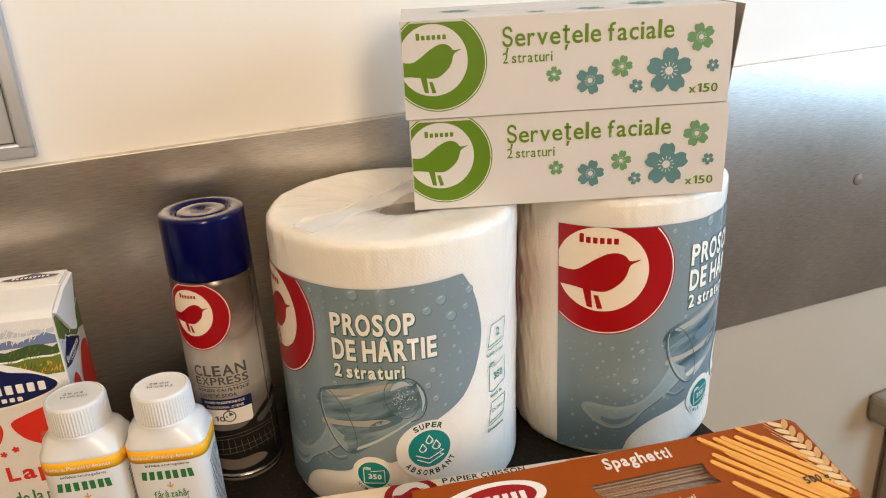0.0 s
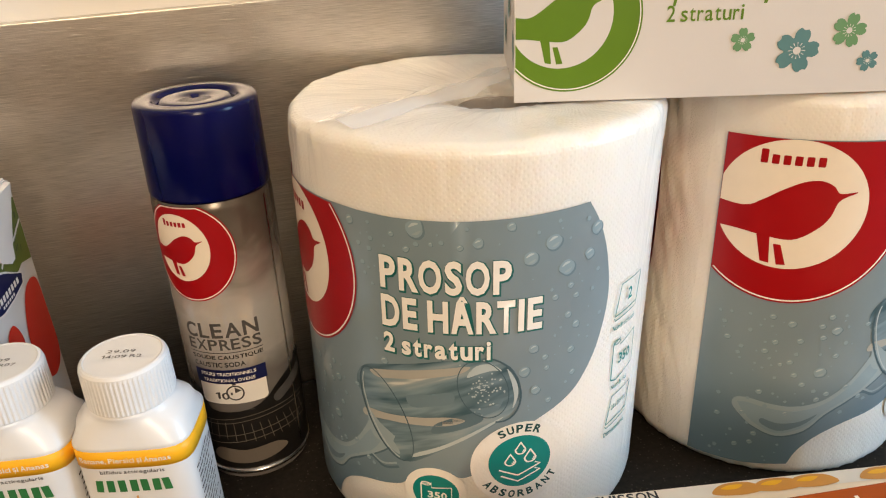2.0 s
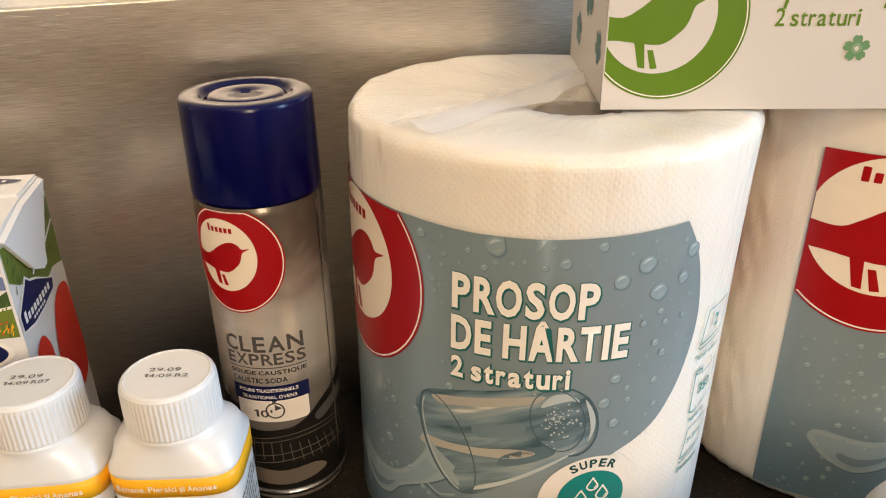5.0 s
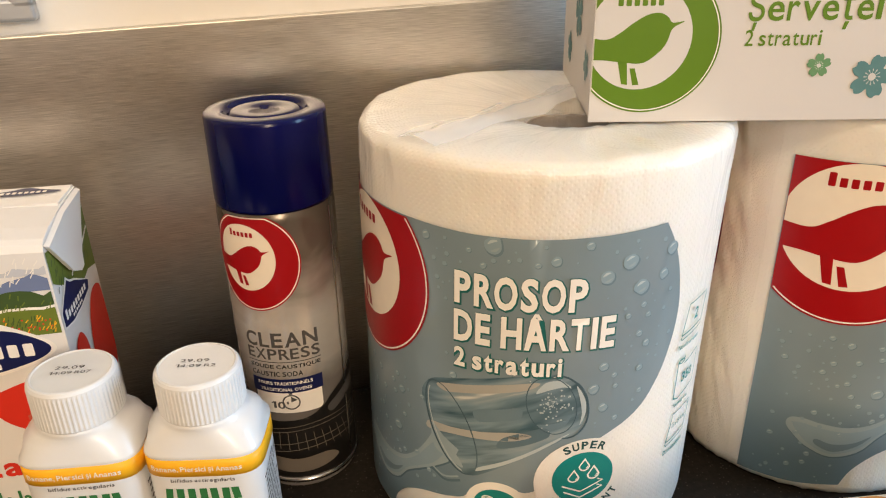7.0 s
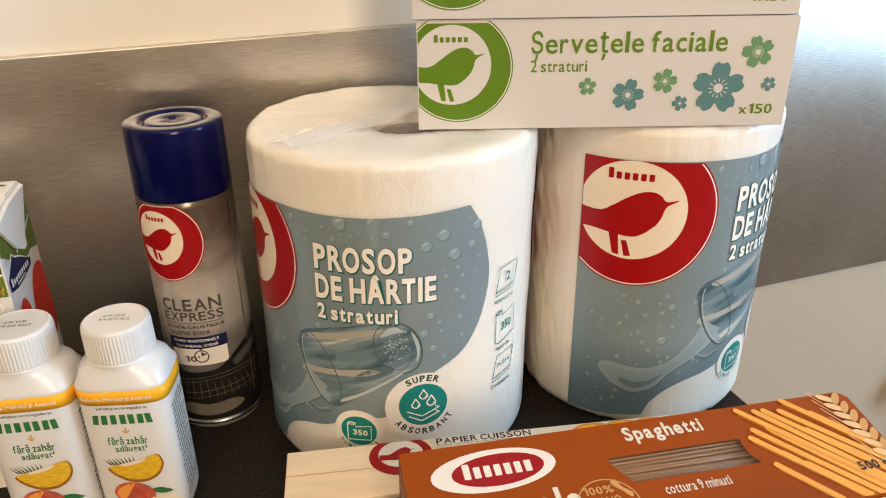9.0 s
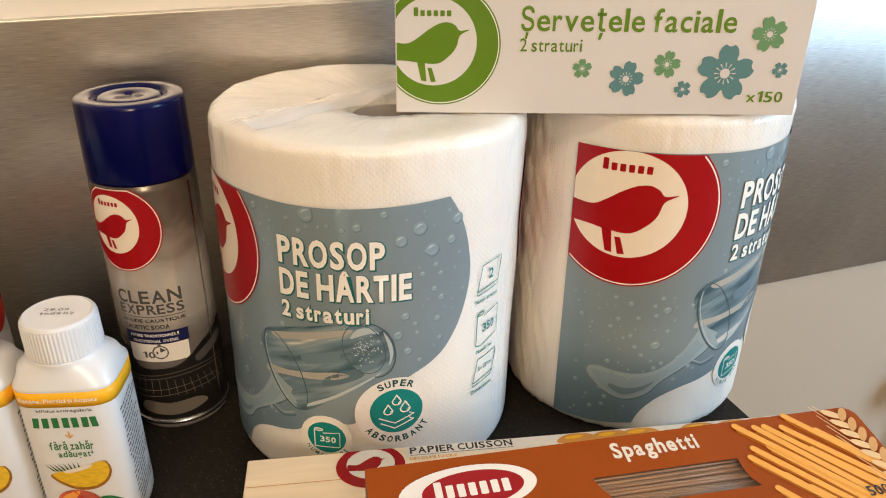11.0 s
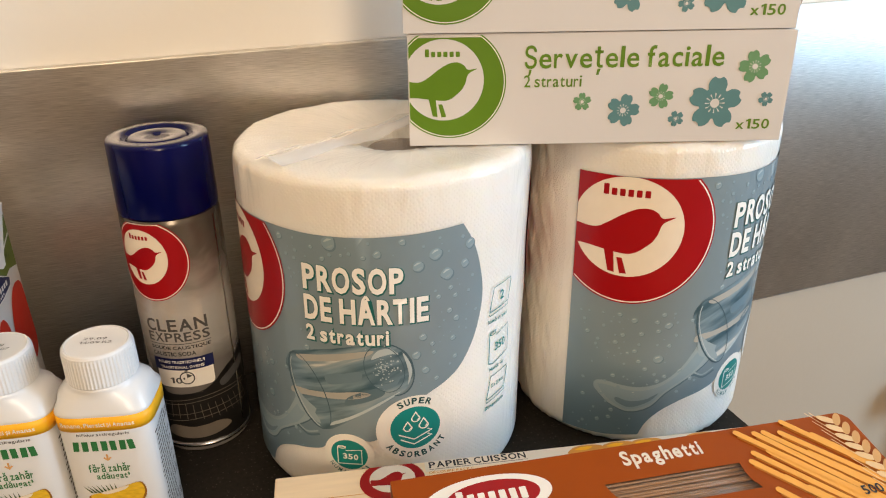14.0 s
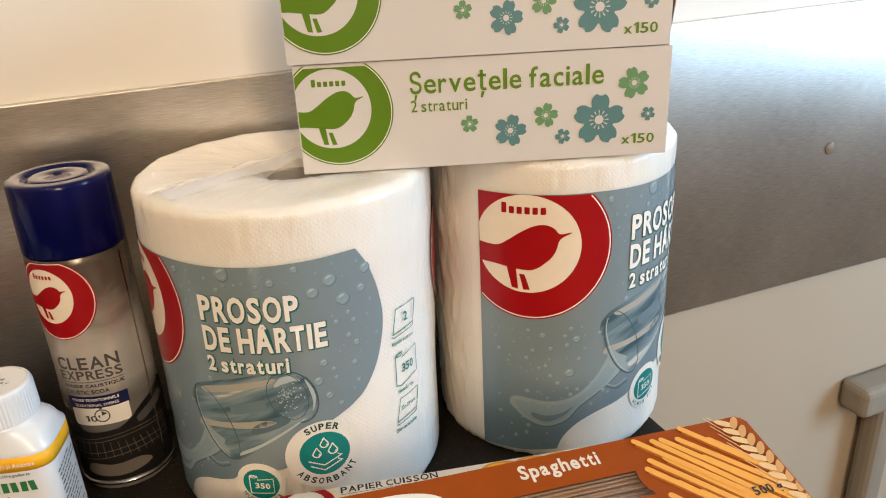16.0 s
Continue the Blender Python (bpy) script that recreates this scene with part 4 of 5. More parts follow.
def spray_can(m):
    root = thing("spray_can", m, "silver spray can with a dark blue cap on the worktop", "spray can")
    R = 0.0322
    prof = [(0.0, 0.004), (0.024, 0.004), (0.0285, 0.0), (0.0312, 0.0006), (0.0326, 0.003), (0.0320, 0.006), (0.0322, 0.009), (0.0322, 0.176), (0.0318, 0.180), (0.028, 0.186), (0.0, 0.186)]
    part("body", lathe(prof, 80), CAN_PRINT, root, "", True)

    part("rim", lathe([(0.0322, 0.0045), (0.0332, 0.0052), (0.0334, 0.0066), (0.0326, 0.008), (0.0322, 0.008)], 80), CHROME, root, "crimped bright metal rim", True)
    cap_prof = [(r, z - 0.0024 if z > 0.2 else z) for r, z in [(0.0300, 0.1815), (0.0318, 0.1812), (0.0321, 0.183), (0.0316, 0.2290), (0.0313, 0.2309), (0.0305, 0.2318), (0.0228, 0.2322), (0.0216, 0.2306), (0.0206, 0.2290), (0.0192, 0.2290), (0.0182, 0.2304), (0.0172, 0.2312), (0.0160, 0.2314), (0.003, 0.2314), (0.0022, 0.2302), (0.0, 0.2302)]]
    part("cap", lathe(cap_prof, 80), CAP_BLUE, root, "dark blue plastic cap with a ring on top", True)
    to = round_wrap(R + 0.0002)

    def on(name, bm, mat, lift=0.0002, label=""):
        return decal(name, bm, mat, root, to, lift, label)
    on("badge", shape(clip(ellipse(-8, 154, 27, 29, n=60), y1=180)), RED, 0.0002, "round red badge")
    on("badge_ring", shape(clip(ellipse(-8, 154, 26.2, 28.2, n=60), y1=179.8), clip(ellipse(-8, 154, 25.6, 27.6, n=60), y1=179.9)), WHITE, 0.0003)
    on("badge_middle", shape(ellipse(-11.5, 156.5, 17.3, 19.4, n=48)), CREAM, 0.0003)
    wedge, *bars = badge_figure(-12, 156, 17.6)
    on("badge_figure", joined([shape(p) for p in [wedge] + bars]), RED, 0.0004)
    on("badge_bar", bar_row(-19, 168.8, -4, 171.4, 1.2, 6), RED, 0.0004)
    on("lettering", joined([words("CLEAN", -18.7, 101.6, 23.6, 111.2, 0.022), words("EXPRESS", -18.7, 93.6, 24.2, 100.8, 0.018), shape(rect(-19, 91.6, 24.5, 92.1))]), GREY_INK)
    on("small_lettering", joined([words("SOUDE CAUSTIQUE", -18, 87.2, 24, 90.2, 0.014), words("CAUSTIC SODA", -17.5, 82.4, 13, 85.6, 0.014)]), BLACK)
    on("white_panel", shape(clip(rounded(-16.5, 57, 23, 80, 3), y1=72)), WHITE)
    on("navy_bar", shape(rect(-18, 71, 24, 80.5)), NAVY, 0.0003)
    on("navy_bar_lettering", joined([words("FOURS TRADITIONNELS", -14, 76.6, 18, 78.8, 0.012), words("TRADITIONAL OVENS", -13, 72.4, 17, 74.6, 0.012)]), WHITE, 0.0004)
    clock = shape(ellipse(4.5, 64.6, 5.2), ellipse(4.5, 64.6, 4.3))
    on("timer_sign", joined([clock, shape([(4.5, 64.6), (4.5, 68.6), (8.3, 66)]), shape(rect(3.4, 70, 5.6, 71)), words("10'", -7.5, 60.2, 3, 65.2, 0.02)]), GREY_INK, 0.0003)
    on("oven_picture", shape(soft_chain([(-60, 66), (-30, 66), (-16, 64), (-12, 52), (10, 52), (22, 57), (28, 62), (38, 67), (60, 70), (60, 10), (20, 9), (-20, 9), (-60, 10)], 4)), OVEN_DARK, 0.00015, "dark printed picture of an oven rack")
    on("oven_glint", shape(soft([(-16, 16), (0, 13), (18, 14), (30, 18), (22, 24), (4, 23), (-12, 24)])), OVEN_GLOW, 0.0003)
    on("oven_glint", shape(soft([(-52, 58), (-36, 62), (-24, 60), (-22, 54), (-36, 53), (-50, 52)])), GREY_INK, 0.0003)
    on("oven_glint", shape(soft([(26, 56), (36, 61), (50, 65), (52, 59), (38, 54), (28, 51)])), GREY_INK, 0.0003)
    lines = [shape(stroke([(-50 + 5 * k, z + 2.2 * math.sin((k - 10) / 3.2)) for k in range(21)], 0.5)) for z in (46, 43, 34, 29)]
    lines += [shape(stroke([(u, 43 + 2 * math.sin(u / 16 - 3)), (u * 1.1, 30 + 2 * math.sin(u / 16 - 3))], 0.4)) for u in range(-30, 48, 5)]
    on("oven_rack", joined(lines), OVEN_GLOW, 0.0003)
    on("seam", shape(rect(41, 12, 42.2, 178)), CHROME, 0.0002)
    return root


spray_can(pose(-0.1820, 0.5425, 0))

# ---- tissue boxes ----
W, H, D = 0.2225, 0.0652, 0.115


def flower(cx, cy, r, turn=0.0):
    out = []
    for k in range(60):
        a = radians(6 * k)
        f = abs(math.cos(2.5 * (a - radians(turn))))
        notch = 1 - 0.16 * max(0, 1 - abs(math.sin(2.5 * (a - radians(turn)))) * 3.2)
        out.append((cx + r * (0.26 + 0.74 * f ** 0.42) * notch * math.cos(a), cy + r * (0.26 + 0.74 * f ** 0.42) * notch * math.sin(a)))
    return shape(out)


def tissue_box(m, label):
    root = thing("tissue_box", m, label, "tissue box", "stacked tissue boxes")
    part("body", box(0.0012, 0.0006, 0, W - 0.0012, D, H, 0.0006), CARDBOARD_WHITE, root)
    # dark strip stands in for the shade in the slit behind the flap
    part("gap_shade_strip", box(0.0004, 0.0007, 0.001, 0.00118, 0.0032, H - 0.001), DARK_GREY, root, "dark strip for the shade in the gap behind the front flap")
    part("front_flap", box(0, 0, 0.0002, W, 0.0006, H - 0.0002, 0.0002, 1), CARDBOARD_WHITE, root)

    def on(name, bm, mat, lift=0.0003, label=""):
        return decal(name, bm, mat, root, flat_front, lift, label)
    on("badge", shape(clip(ellipse(24, 37.5, 32.6, 32.6, 0, 72), 0.5, -1e9, 1e9, 64.4)), GREEN, 0.0003, "round green badge")
    on("badge_ring", shape(clip(ellipse(24, 37.5, 31.8, 31.8, 0, 72), 0.6, -1e9, 1e9, 64.2), clip(ellipse(24, 37.5, 31.3, 31.3, 0, 72), 0.5, -1e9, 1e9, 64.4)), WHITE, 0.0004)
    on("badge_middle", shape(clip(ellipse(20.5, 39.0, 23.2, 23.4, 0, 60), 0.6)), CARDBOARD_WHITE, 0.0004)
    wedge, *bars = badge_figure(20, 38.8, 23.4)
    on("badge_figure", joined([shape(clip(wedge, 0.7))] + [shape(b) for b in bars]), GREEN, 0.0005)
    on("badge_bar", bar_row(10, 52.4, 31, 55.4, 1.4, 6), GREEN, 0.0005)
    on("lettering", words("Șervețele faciale", 67, 41.0, 182, 58.2, 0.012), GREEN)
    on("small_lettering", words("2 straturi", 67, 34.3, 100.5, 41.4, 0.008), GREEN)
    on("count_lettering", words("x150", 194.5, 7.5, 214.5, 13.8, 0.014), GREEN)
    for x, y, r, mat, turn in ((101.5, 25.4, 5.6, GREEN_FLOWER, 20), (126, 20, 10.2, TEAL_FLOWER, 75), (147.5, 28, 7.8, GREEN_FLOWER, 5), (158, 14.5, 5, TEAL_FLOWER, 40), (180, 23.4, 16.2, TEAL_FLOWER, 15), (200.5, 44.5, 9.8, GREEN_FLOWER, 33), (210, 25.5, 4.6, TEAL_FLOWER, 50)):
        ob = on("printed_flower", flower(x, y, r, turn), mat)
        rays = [shape([(x + 0.16 * r * math.cos(radians(a)), y + 0.16 * r * math.sin(radians(a))), (x + 0.36 * r * math.cos(radians(a + 4)), y + 0.36 * r * math.sin(radians(a + 4))), (x + 0.36 * r * math.cos(radians(a - 4)), y + 0.36 * r * math.sin(radians(a - 4)))]) for a in range(0, 360, 30)]
        decal("flower_eye", joined(rays + [shape(ellipse(x, y, 0.17 * r, n=14))]), CARDBOARD_WHITE, ob, flat_front, 0.0004)

    def side(u, v, lift):
        return (0.0012 - lift, D - u, v)
    side.step = 0
    for x, y, r, turn in ((30, 20, 9, 10), (60, 42, 13, 30), (92, 22, 8, 50)):
        decal("printed_flower", flower(x, y, r, turn), TEAL_FLOWER, root, side, 0.0003)

    def upper(u, v, lift):
        return (u, v, H + lift)
    upper.step = 0
    for x, y, r, turn in ((40, 60, 12, 10), (92, 16, 7, 30), (130, 20, 10, 50), (175, 40, 14, 20)):
        decal("printed_flower", flower(x, y, r, turn), TEAL_FLOWER, root, upper, 0.0003)
    decal("opening_line", shape(ellipse(111, 58, 70, 24), ellipse(111, 58, 69.4, 23.4)), GREY_INK, root, upper, 0.0003)
    return root


tissue_box(pose(-0.0185, 0.509, 0.2296, 0, 0, 1.4), "white tissue box with green lettering and flowers on the rolls")
upper_box = tissue_box(pose(-0.0205, 0.5065, 0.2296 + H + 0.0004, 0, 0, 1.9), "white tissue box with green lettering stacked on another box")

# an end flap of the upper box stands off a little; its dark colour carries the shade
flap = bmesh.new()
ring = [flap.verts.new(p) for p in ((W - 0.0008, 0.0012, 0.002), (W - 0.0006, 0.06, 0.002), (W + 0.0075, 0.06, H - 0.001), (W + 0.0065, 0.0012, H - 0.001))]
back = [flap.verts.new((v.co.x + 0.0005, v.co.y, v.co.z)) for v in ring]
flap.faces.new(ring), flap.faces.new(back[::-1])
for k in range(4):
    flap.faces.new((ring[k], back[k], back[(k + 1) % 4], ring[(k + 1) % 4]))
bmesh.ops.recalc_face_normals(flap, faces=flap.faces[:])
part("end_flap", flap, CARDBOARD_INNER, upper_box, "loose end flap, its shade put into a dark cardboard colour")

# ---- baking paper and spaghetti boxes ----


def baking_paper_box(m):
    root = thing("baking_paper_box", m, "long baking paper carton with a pale wood print on the worktop", "paper box")
    part("body", box(0, -0.046, 0, 0.33, 0, 0.042, 0.0008), PAPER_WOOD, root)

    def upper(u, v, lift):
        return (u, v, 0.042 + lift)
    upper.step = 0

    def on(name, bm, mat, lift=0.0003, label=""):
        return decal(name, bm, mat, root, upper, lift, label)
    on("flap_line", shape(rect(0.5, -22.6, 329.5, -22.1)), BREAD, 0.0002)
    on("pale_strip", shape(rect(92, -9.5, 329, -0.8)), CREAM, 0.0002)
    on("badge", shape(clip(ellipse(71, -13.5, 20, 17.5, 0, 48), y1=-0.4)), RED, 0.0003, "round red badge")
    on("badge_middle", shape(clip(ellipse(71, -12, 14, 12, 0, 40), y1=-0.6)), CREAM, 0.0004)
    wedge, *bars = badge_figure(70, -12, 12)
    on("badge_figure", shape(clip(wedge, 57.5)), RED, 0.0005)
    on("lettering", words("PAPIER CUISSON", 94.5, -6.8, 156.5, -1.2, 0.022), BLACK)
    on("rule_line", shape(rect(94.5, -8.2, 157, -7.8)), GREY_INK)
    on("small_lettering", words("DÉCOUPE FACILE", 94, -11.8, 122, -9.2, 0.008), BREAD)
    crusts = [shape(soft([(u, -8), (u + 4, -3), (u + 12, -1.2), (u + 22, -2.5), (u + 26, -8), (u + 14, -10)])) for u in (184, 205, 224, 262, 286, 304)]
    for k, crust in enumerate(crusts):
        ob = on("printed_pastry", crust, BREAD, 0.0003 + 0.00003 * k)
        u = (184, 205, 224, 262, 286, 304)[k]
        decal("glaze", shape(soft([(u + 5, -5), (u + 10, -3), (u + 17, -3.5), (u + 12, -6)])), YELLOW, ob, upper, 0.0005)

    def front(u, v, lift):
        return (u, -0.046 - lift, v)
    front.step = 0
    decal("front_badge", shape(ellipse(71, 22, 18)), RED, root, front, 0.0003, "round red badge")
    return root


baking_paper_box(pose(-0.1035, 0.435, 0, 0, 0, 8.7))


def spaghetti_box(m):
    """Local x along the box, y from the back edge towards the front, face at z = 0."""
    root = thing("spaghetti_box", m, "brown spaghetti carton with a window lying on the paper box", "pasta box")
    L, B, T = 0.270, 0.0755, 0.040
    top_y = -0.0034
    pts = [(0, -B), (L - 0.004, -B), (L, -B + 0.002), (L, -0.009), (L - 0.002, -0.0055), (L - 0.006, top_y), (0, top_y)]
    outline = [(x * 1000, y * 1000) for x, y in pts]
    hole = [(119, -44.5), (192, -44.5), (189, -39), (188, -33), (188.4, -27), (110, -27), (112, -33), (116, -40)]
    face = shape(outline, hole)
    for v in face.verts:
        v.co = flat_top(v.co.x, v.co.y, 0)
    part("front_panel", face, BROWN, root, "brown printed face with a cut-out window")
    shell = joined([box(0, top_y - 0.0006, -T, L - 0.004, top_y, -0.0001), box(0, -B, -T, L - 0.002, -B + 0.0006, -0.0001), box(0, -B + 0.0006, -T, L - 0.002, top_y - 0.0006, -T + 0.0006),
                    box(0, -B + 0.0006, -T + 0.0006, 0.0006, top_y - 0.0006, -0.0001), box(L - 0.0026, -B + 0.0006, -T + 0.0006, L - 0.002, -0.0075, -0.0001)])
    part("carton_body", shell, BROWN, root)
    rnd = random.Random(5)
    strands = bmesh.new()
    for k in range(30):
        y, z = -0.05 + 0.026 * (k % 15) / 14 + rnd.uniform(-0.0006, 0.0006), -0.004 - 0.0018 * (k // 15) + rnd.uniform(-0.0006, 0.0006)
        bmesh.ops.create_cone(strands, segments=7, radius1=0.0009, radius2=0.0009, depth=0.24, cap_ends=True, matrix=Matrix.Translation((0.134, y, z)) @ Matrix.Rotation(radians(90 + rnd.uniform(-0.5, 0.5)), 4, "Y") @ Matrix.Rotation(radians(rnd.uniform(-0.6, 0.6)), 4, "X"))
    tagged(part("spaghetti_strands", strands, SPAGHETTI, root, "whole-wheat spaghetti behind the window", True), kind="stuff")
    pane = shape([(x * 1.0, y) for x, y in hole])
    ob = decal("window_pane", pane, PANE_FILM, root, flat_top, -0.0006, "clear film window")
    ob.visible_shadow = False

    def on(name, bm, mat, lift=0.0003, label=""):
        return decal(name, bm, mat, root, flat_top, lift, label)
    on("logo_oval", shape(ellipse(48.2, -23.3, 34.3, 13.8, 2, 48)), WHITE)
    on("logo_red", shape(ellipse(50.5, -23.4, 25.4, 10.4, 2, 48)), RED, 0.0004)
    for bar in bar_shapes(31.5, -27.5, 70.5, -20, 2.6, 7):
        on("logo_bar", bar, WHITE, 0.0005)
    on("lettering", words("Spaghetti", 125.5, -20.5, 172.5, -7.5, 0.03), CREAM)
    on("large_lettering", words("Integrale", 14, -63, 88, -40, 0.03), CREAM)
    on("time_lettering", words("cottura 9 minuti", 132.5, -55, 169.5, -48.6, 0.012), CREAM)
    ring = [shape(ellipse(101, -55, 16.5, 15.5), ellipse(101, -55, 15.8, 14.8)), words("100%", 90, -48.5, 106, -43.5, 0.02), words("GRANO", 89, -55.5, 108, -50.5, 0.02), words("ITALIANO", 90, -62.5, 112, -57.5, 0.02)]
    ring.append(shape(soft([(106, -42), (109, -41), (111, -46), (115, -50), (114, -53), (110, -48), (107, -45)])))
    on("round_seal", joined(ring), WHEAT)
    # printed strands fanning to the corner
    shade, light = [], []
    tips = sorted([(197.4, -7.6), (207.8, -10), (213.4, -10.3), (222.7, -12.2), (228, -4.9), (240, -16.9), (199.5, -23), (195.3, -28.2), (199.1, -47.8), (207.5, -41.2), (230.1, -28.2), (232.9, -48.6), (208.7, -23.3), (252.9, -44.6), (219, -33), (216, -50)], key=lambda p: p[1] - p[0] * 0.2)
    for k, (x, y) in enumerate(tips):
        a = radians(-50 + 1.5 * math.sin(k * 1.3))
        n = min((264 - x) / math.cos(a), (y + 75) / -math.sin(a))
        ex, ey = x + n * math.cos(a), y + n * math.sin(a)
        shade.append(shape(clip(stroke([(x + 0.6, y - 1.6), (ex + 0.6, ey - 1.6)], 4.4), 190, -75, 267, 0)))
        dx, dy = math.cos(a), math.sin(a)
        tip = [(x - 1.9 * (dx * math.cos(q) - dy * math.sin(q)), y - 1.9 * (dy * math.cos(q) + dx * math.sin(q))) for q in (radians(-90 + 30 * j) for j in range(7))]
        light.append(shape(clip(tip + [(ex + 1.9 * dy, ey - 1.9 * dx), (ex - 1.9 * dy, ey + 1.9 * dx)], 190, -75, 267, 0)))
    for s in shade:
        on("pasta_shade", s, PASTA_DARK, 0.0003)
    for k, s in enumerate(light):
        on("printed_pasta", s, PASTA, 0.0004 + 0.00004 * k)
    grains, awns = [], []
    for k in range(9):
        x, y = 250 + 1.1 * k, -8 - 7.2 * k
        grains.append(shape(clip(ellipse(x + 5, y, 5.6, 2.3, -35, 18), 0, -75, 268.5, -1)))
        grains.append(shape(clip(ellipse(x + 11, y - 1, 5.4, 2.2, -125, 18), 0, -75, 268.5, -1)))
        awns.append(shape(clip(stroke([(x + 2, y), (x - 6, y + 15)], 0.5), 0, -75, 269, -1)))
    tagged(on("wheat_awns", joined(awns), WHEAT_PALE, 0.0009), kind="stuff")
    for k, g in enumerate(grains):
        on("wheat_grain", g, WHEAT if k % 2 else WHEAT_PALE, 0.001 + 0.00002 * k)
    on("weight_lettering", words("500 g", 241.5, -62, 259, -54.5, 0.02), BLACK, 0.0015)

    def front(u, v, lift):
        return (u, -B - lift, v)
    front.step = 0
    rnd = random.Random(11)
    on_front = [shape(rect(222, -33, 262, -2))]
    decal("barcode_field", joined(on_front), WHITE, root, front, 0.0003)
    u, bars = 224.0, []
    while u < 259:
        w = rnd.choice((0.5, 0.5, 0.9, 1.4))
        bars.append(shape(rect(u, -31, u + w, -3)))
        u += w + rnd.choice((0.5, 0.8, 1.2))
    decal("plain_bars", joined(bars), BLACK, root, front, 0.0004)
    decal("green_mark", shape(rect(196, -10, 214, -2)), DARK_GREEN, root, front, 0.0003)

    def end(u, v, lift):
        return (-lift, u, v)
    end.step = 0
    decal("end_text_bars", joined([shape(rect(-70 + 0, -8 - 3 * k, -10 - 6 * (k % 3), -7 - 3 * k)) for k in range(5)]), CREAM, root, end, 0.0003)
    return root


spaghetti_box(pose(-0.0285, 0.3855, 0.0868, 8.0, 0, 12.0))

# ---- yoghurt drink bottles ----


def loft(rings, seg=64):
    """Rings of (half width, half depth, squareness, height)."""
    bm = bmesh.new()
    prev = None
    for hx, hy, n, z in rings:
        ring = []
        for i in range(seg):
            a = 2 * math.pi * (i + 0.5) / seg
            c, s = math.sin(a), -math.cos(a)
            k = (abs(c) ** n + abs(s) ** n) ** (-1 / n)
            ring.append(bm.verts.new((hx * c * k, hy * s * k, z)))
        if prev:
            for i in range(seg):
                bm.faces.new((prev[i], prev[(i + 1) % seg], ring[(i + 1) % seg], ring[i]))
        else:
            bm.faces.new(ring[::-1])
        prev = ring
    bm.faces.new(prev)
    return bm


BX, BY, BN = 0.0268, 0.0208, 4.5


def yoghurt_bottle(m, label, code):
    root = thing("yoghurt_bottle", m, label, "yoghurt bottle", "yoghurt bottles")
    rings = [(0.0225, 0.0165, 3, 0.0), (0.0253, 0.0195, 4, 0.0015), (BX - 0.0003, BY - 0.0003, BN, 0.006), (BX, BY, BN, 0.012), (BX, BY, BN, 0.093), (BX, BY, BN, 0.1005), (BX + 0.0004, BY + 0.0004, BN, 0.1015), (BX + 0.0002, BY + 0.0002, BN, 0.103),
             (BX - 0.0012, BY - 0.0010, 3.6, 0.1065), (0.0250, 0.0192, 2.8, 0.1110), (0.0216, 0.0185, 2.2, 0.1140), (0.0198, 0.0190, 2, 0.1158), (0.0192, 0.0190, 2, 0.1172), (0.018, 0.018, 2, 0.118), (0.018, 0.018, 2, 0.125)]
    part("bottle_body", loft(rings), WHITE_PLASTIC, root, "glossy white plastic body", True)
    band = [(BX + 0.0004, BY + 0.0004, BN, z) for z in (0.0915, 0.0960, 0.1008)]
    part("yellow_band", loft(band), YELLOW, root, "yellow printed band", True)
    # ribbed screw cap
    cap = bmesh.new()
    prev, seg = None, 240
    for r, z, rib in ((0.0185, 0.1178, 0), (0.0193, 0.1180, 0), (0.0195, 0.1188, 0.00013), (0.0193, 0.1350, 0.00013), (0.0190, 0.1368, 0), (0.0182, 0.1380, 0), (0.0172, 0.1384, 0), (0.0166, 0.1380, 0), (0.0, 0.1380, 0)):
        ring = [cap.verts.new(((r + (rib if i % 4 < 2 else -rib)) * math.sin(2 * math.pi * i / seg), -(r + (rib if i % 4 < 2 else -rib)) * math.cos(2 * math.pi * i / seg), z)) for i in range(seg)] if r else [cap.verts.new((0, 0, z))]
        if prev:
            for i in range(seg):
                if len(ring) > 1:
                    cap.faces.new((prev[i], prev[(i + 1) % seg], ring[(i + 1) % seg], ring[i]))
                else:
                    cap.faces.new((prev[i], prev[(i + 1) % seg], ring[0]))
        prev = ring
    cap_ob = part("cap", cap, WHITE_PLASTIC, root, "ribbed white screw cap")

    def lid(u, v, lift):
        return (u, v, 0.1380 + lift)
    lid.step = 0
    decal("dotted_print", joined([words("29.09", -8, 1.5, 5, 4.0), words("14:09 R" + code, -9, -2.6, 9, -0.2)]), GREY_INK, cap_ob, lid, 0.0003)

    def front(u, v, lift):
        return (u, -(BY * (1 - min(0.97, abs(u / BX)) ** BN) ** (1 / BN) + lift), v)
    front.step = 0.004

    def side(u, v, lift):
        return (BX * (1 - min(0.97, abs(u / BY)) ** BN) ** (1 / BN) + lift, u, v)
    side.step = 0.004

    def on(name, bm, mat, lift=0.0003, label="", to=front):
        return decal(name, bm, mat, root, to, lift, label)
    on("band_lettering", words("Banane, Piersici și Ananas", -22, 93.8, 19, 97.6, 0.012), WHITE, 0.0008)
    on("small_lettering", words("bifidus actiregularis", -14, 87.6, 15, 90.2, 0.012), GREY_INK)
    logo = [[(x, 77.6), (x + 3.4, 77.6), (x + 3.4 + lean, 84.4), (x + lean, 84.4)] for x, lean in ((-18, 0.8), (-12.6, 0.3), (-7.2, 0), (-1.8, 0), (3.2, -0.3), (8.4, 0), (13.4, -0.8))]
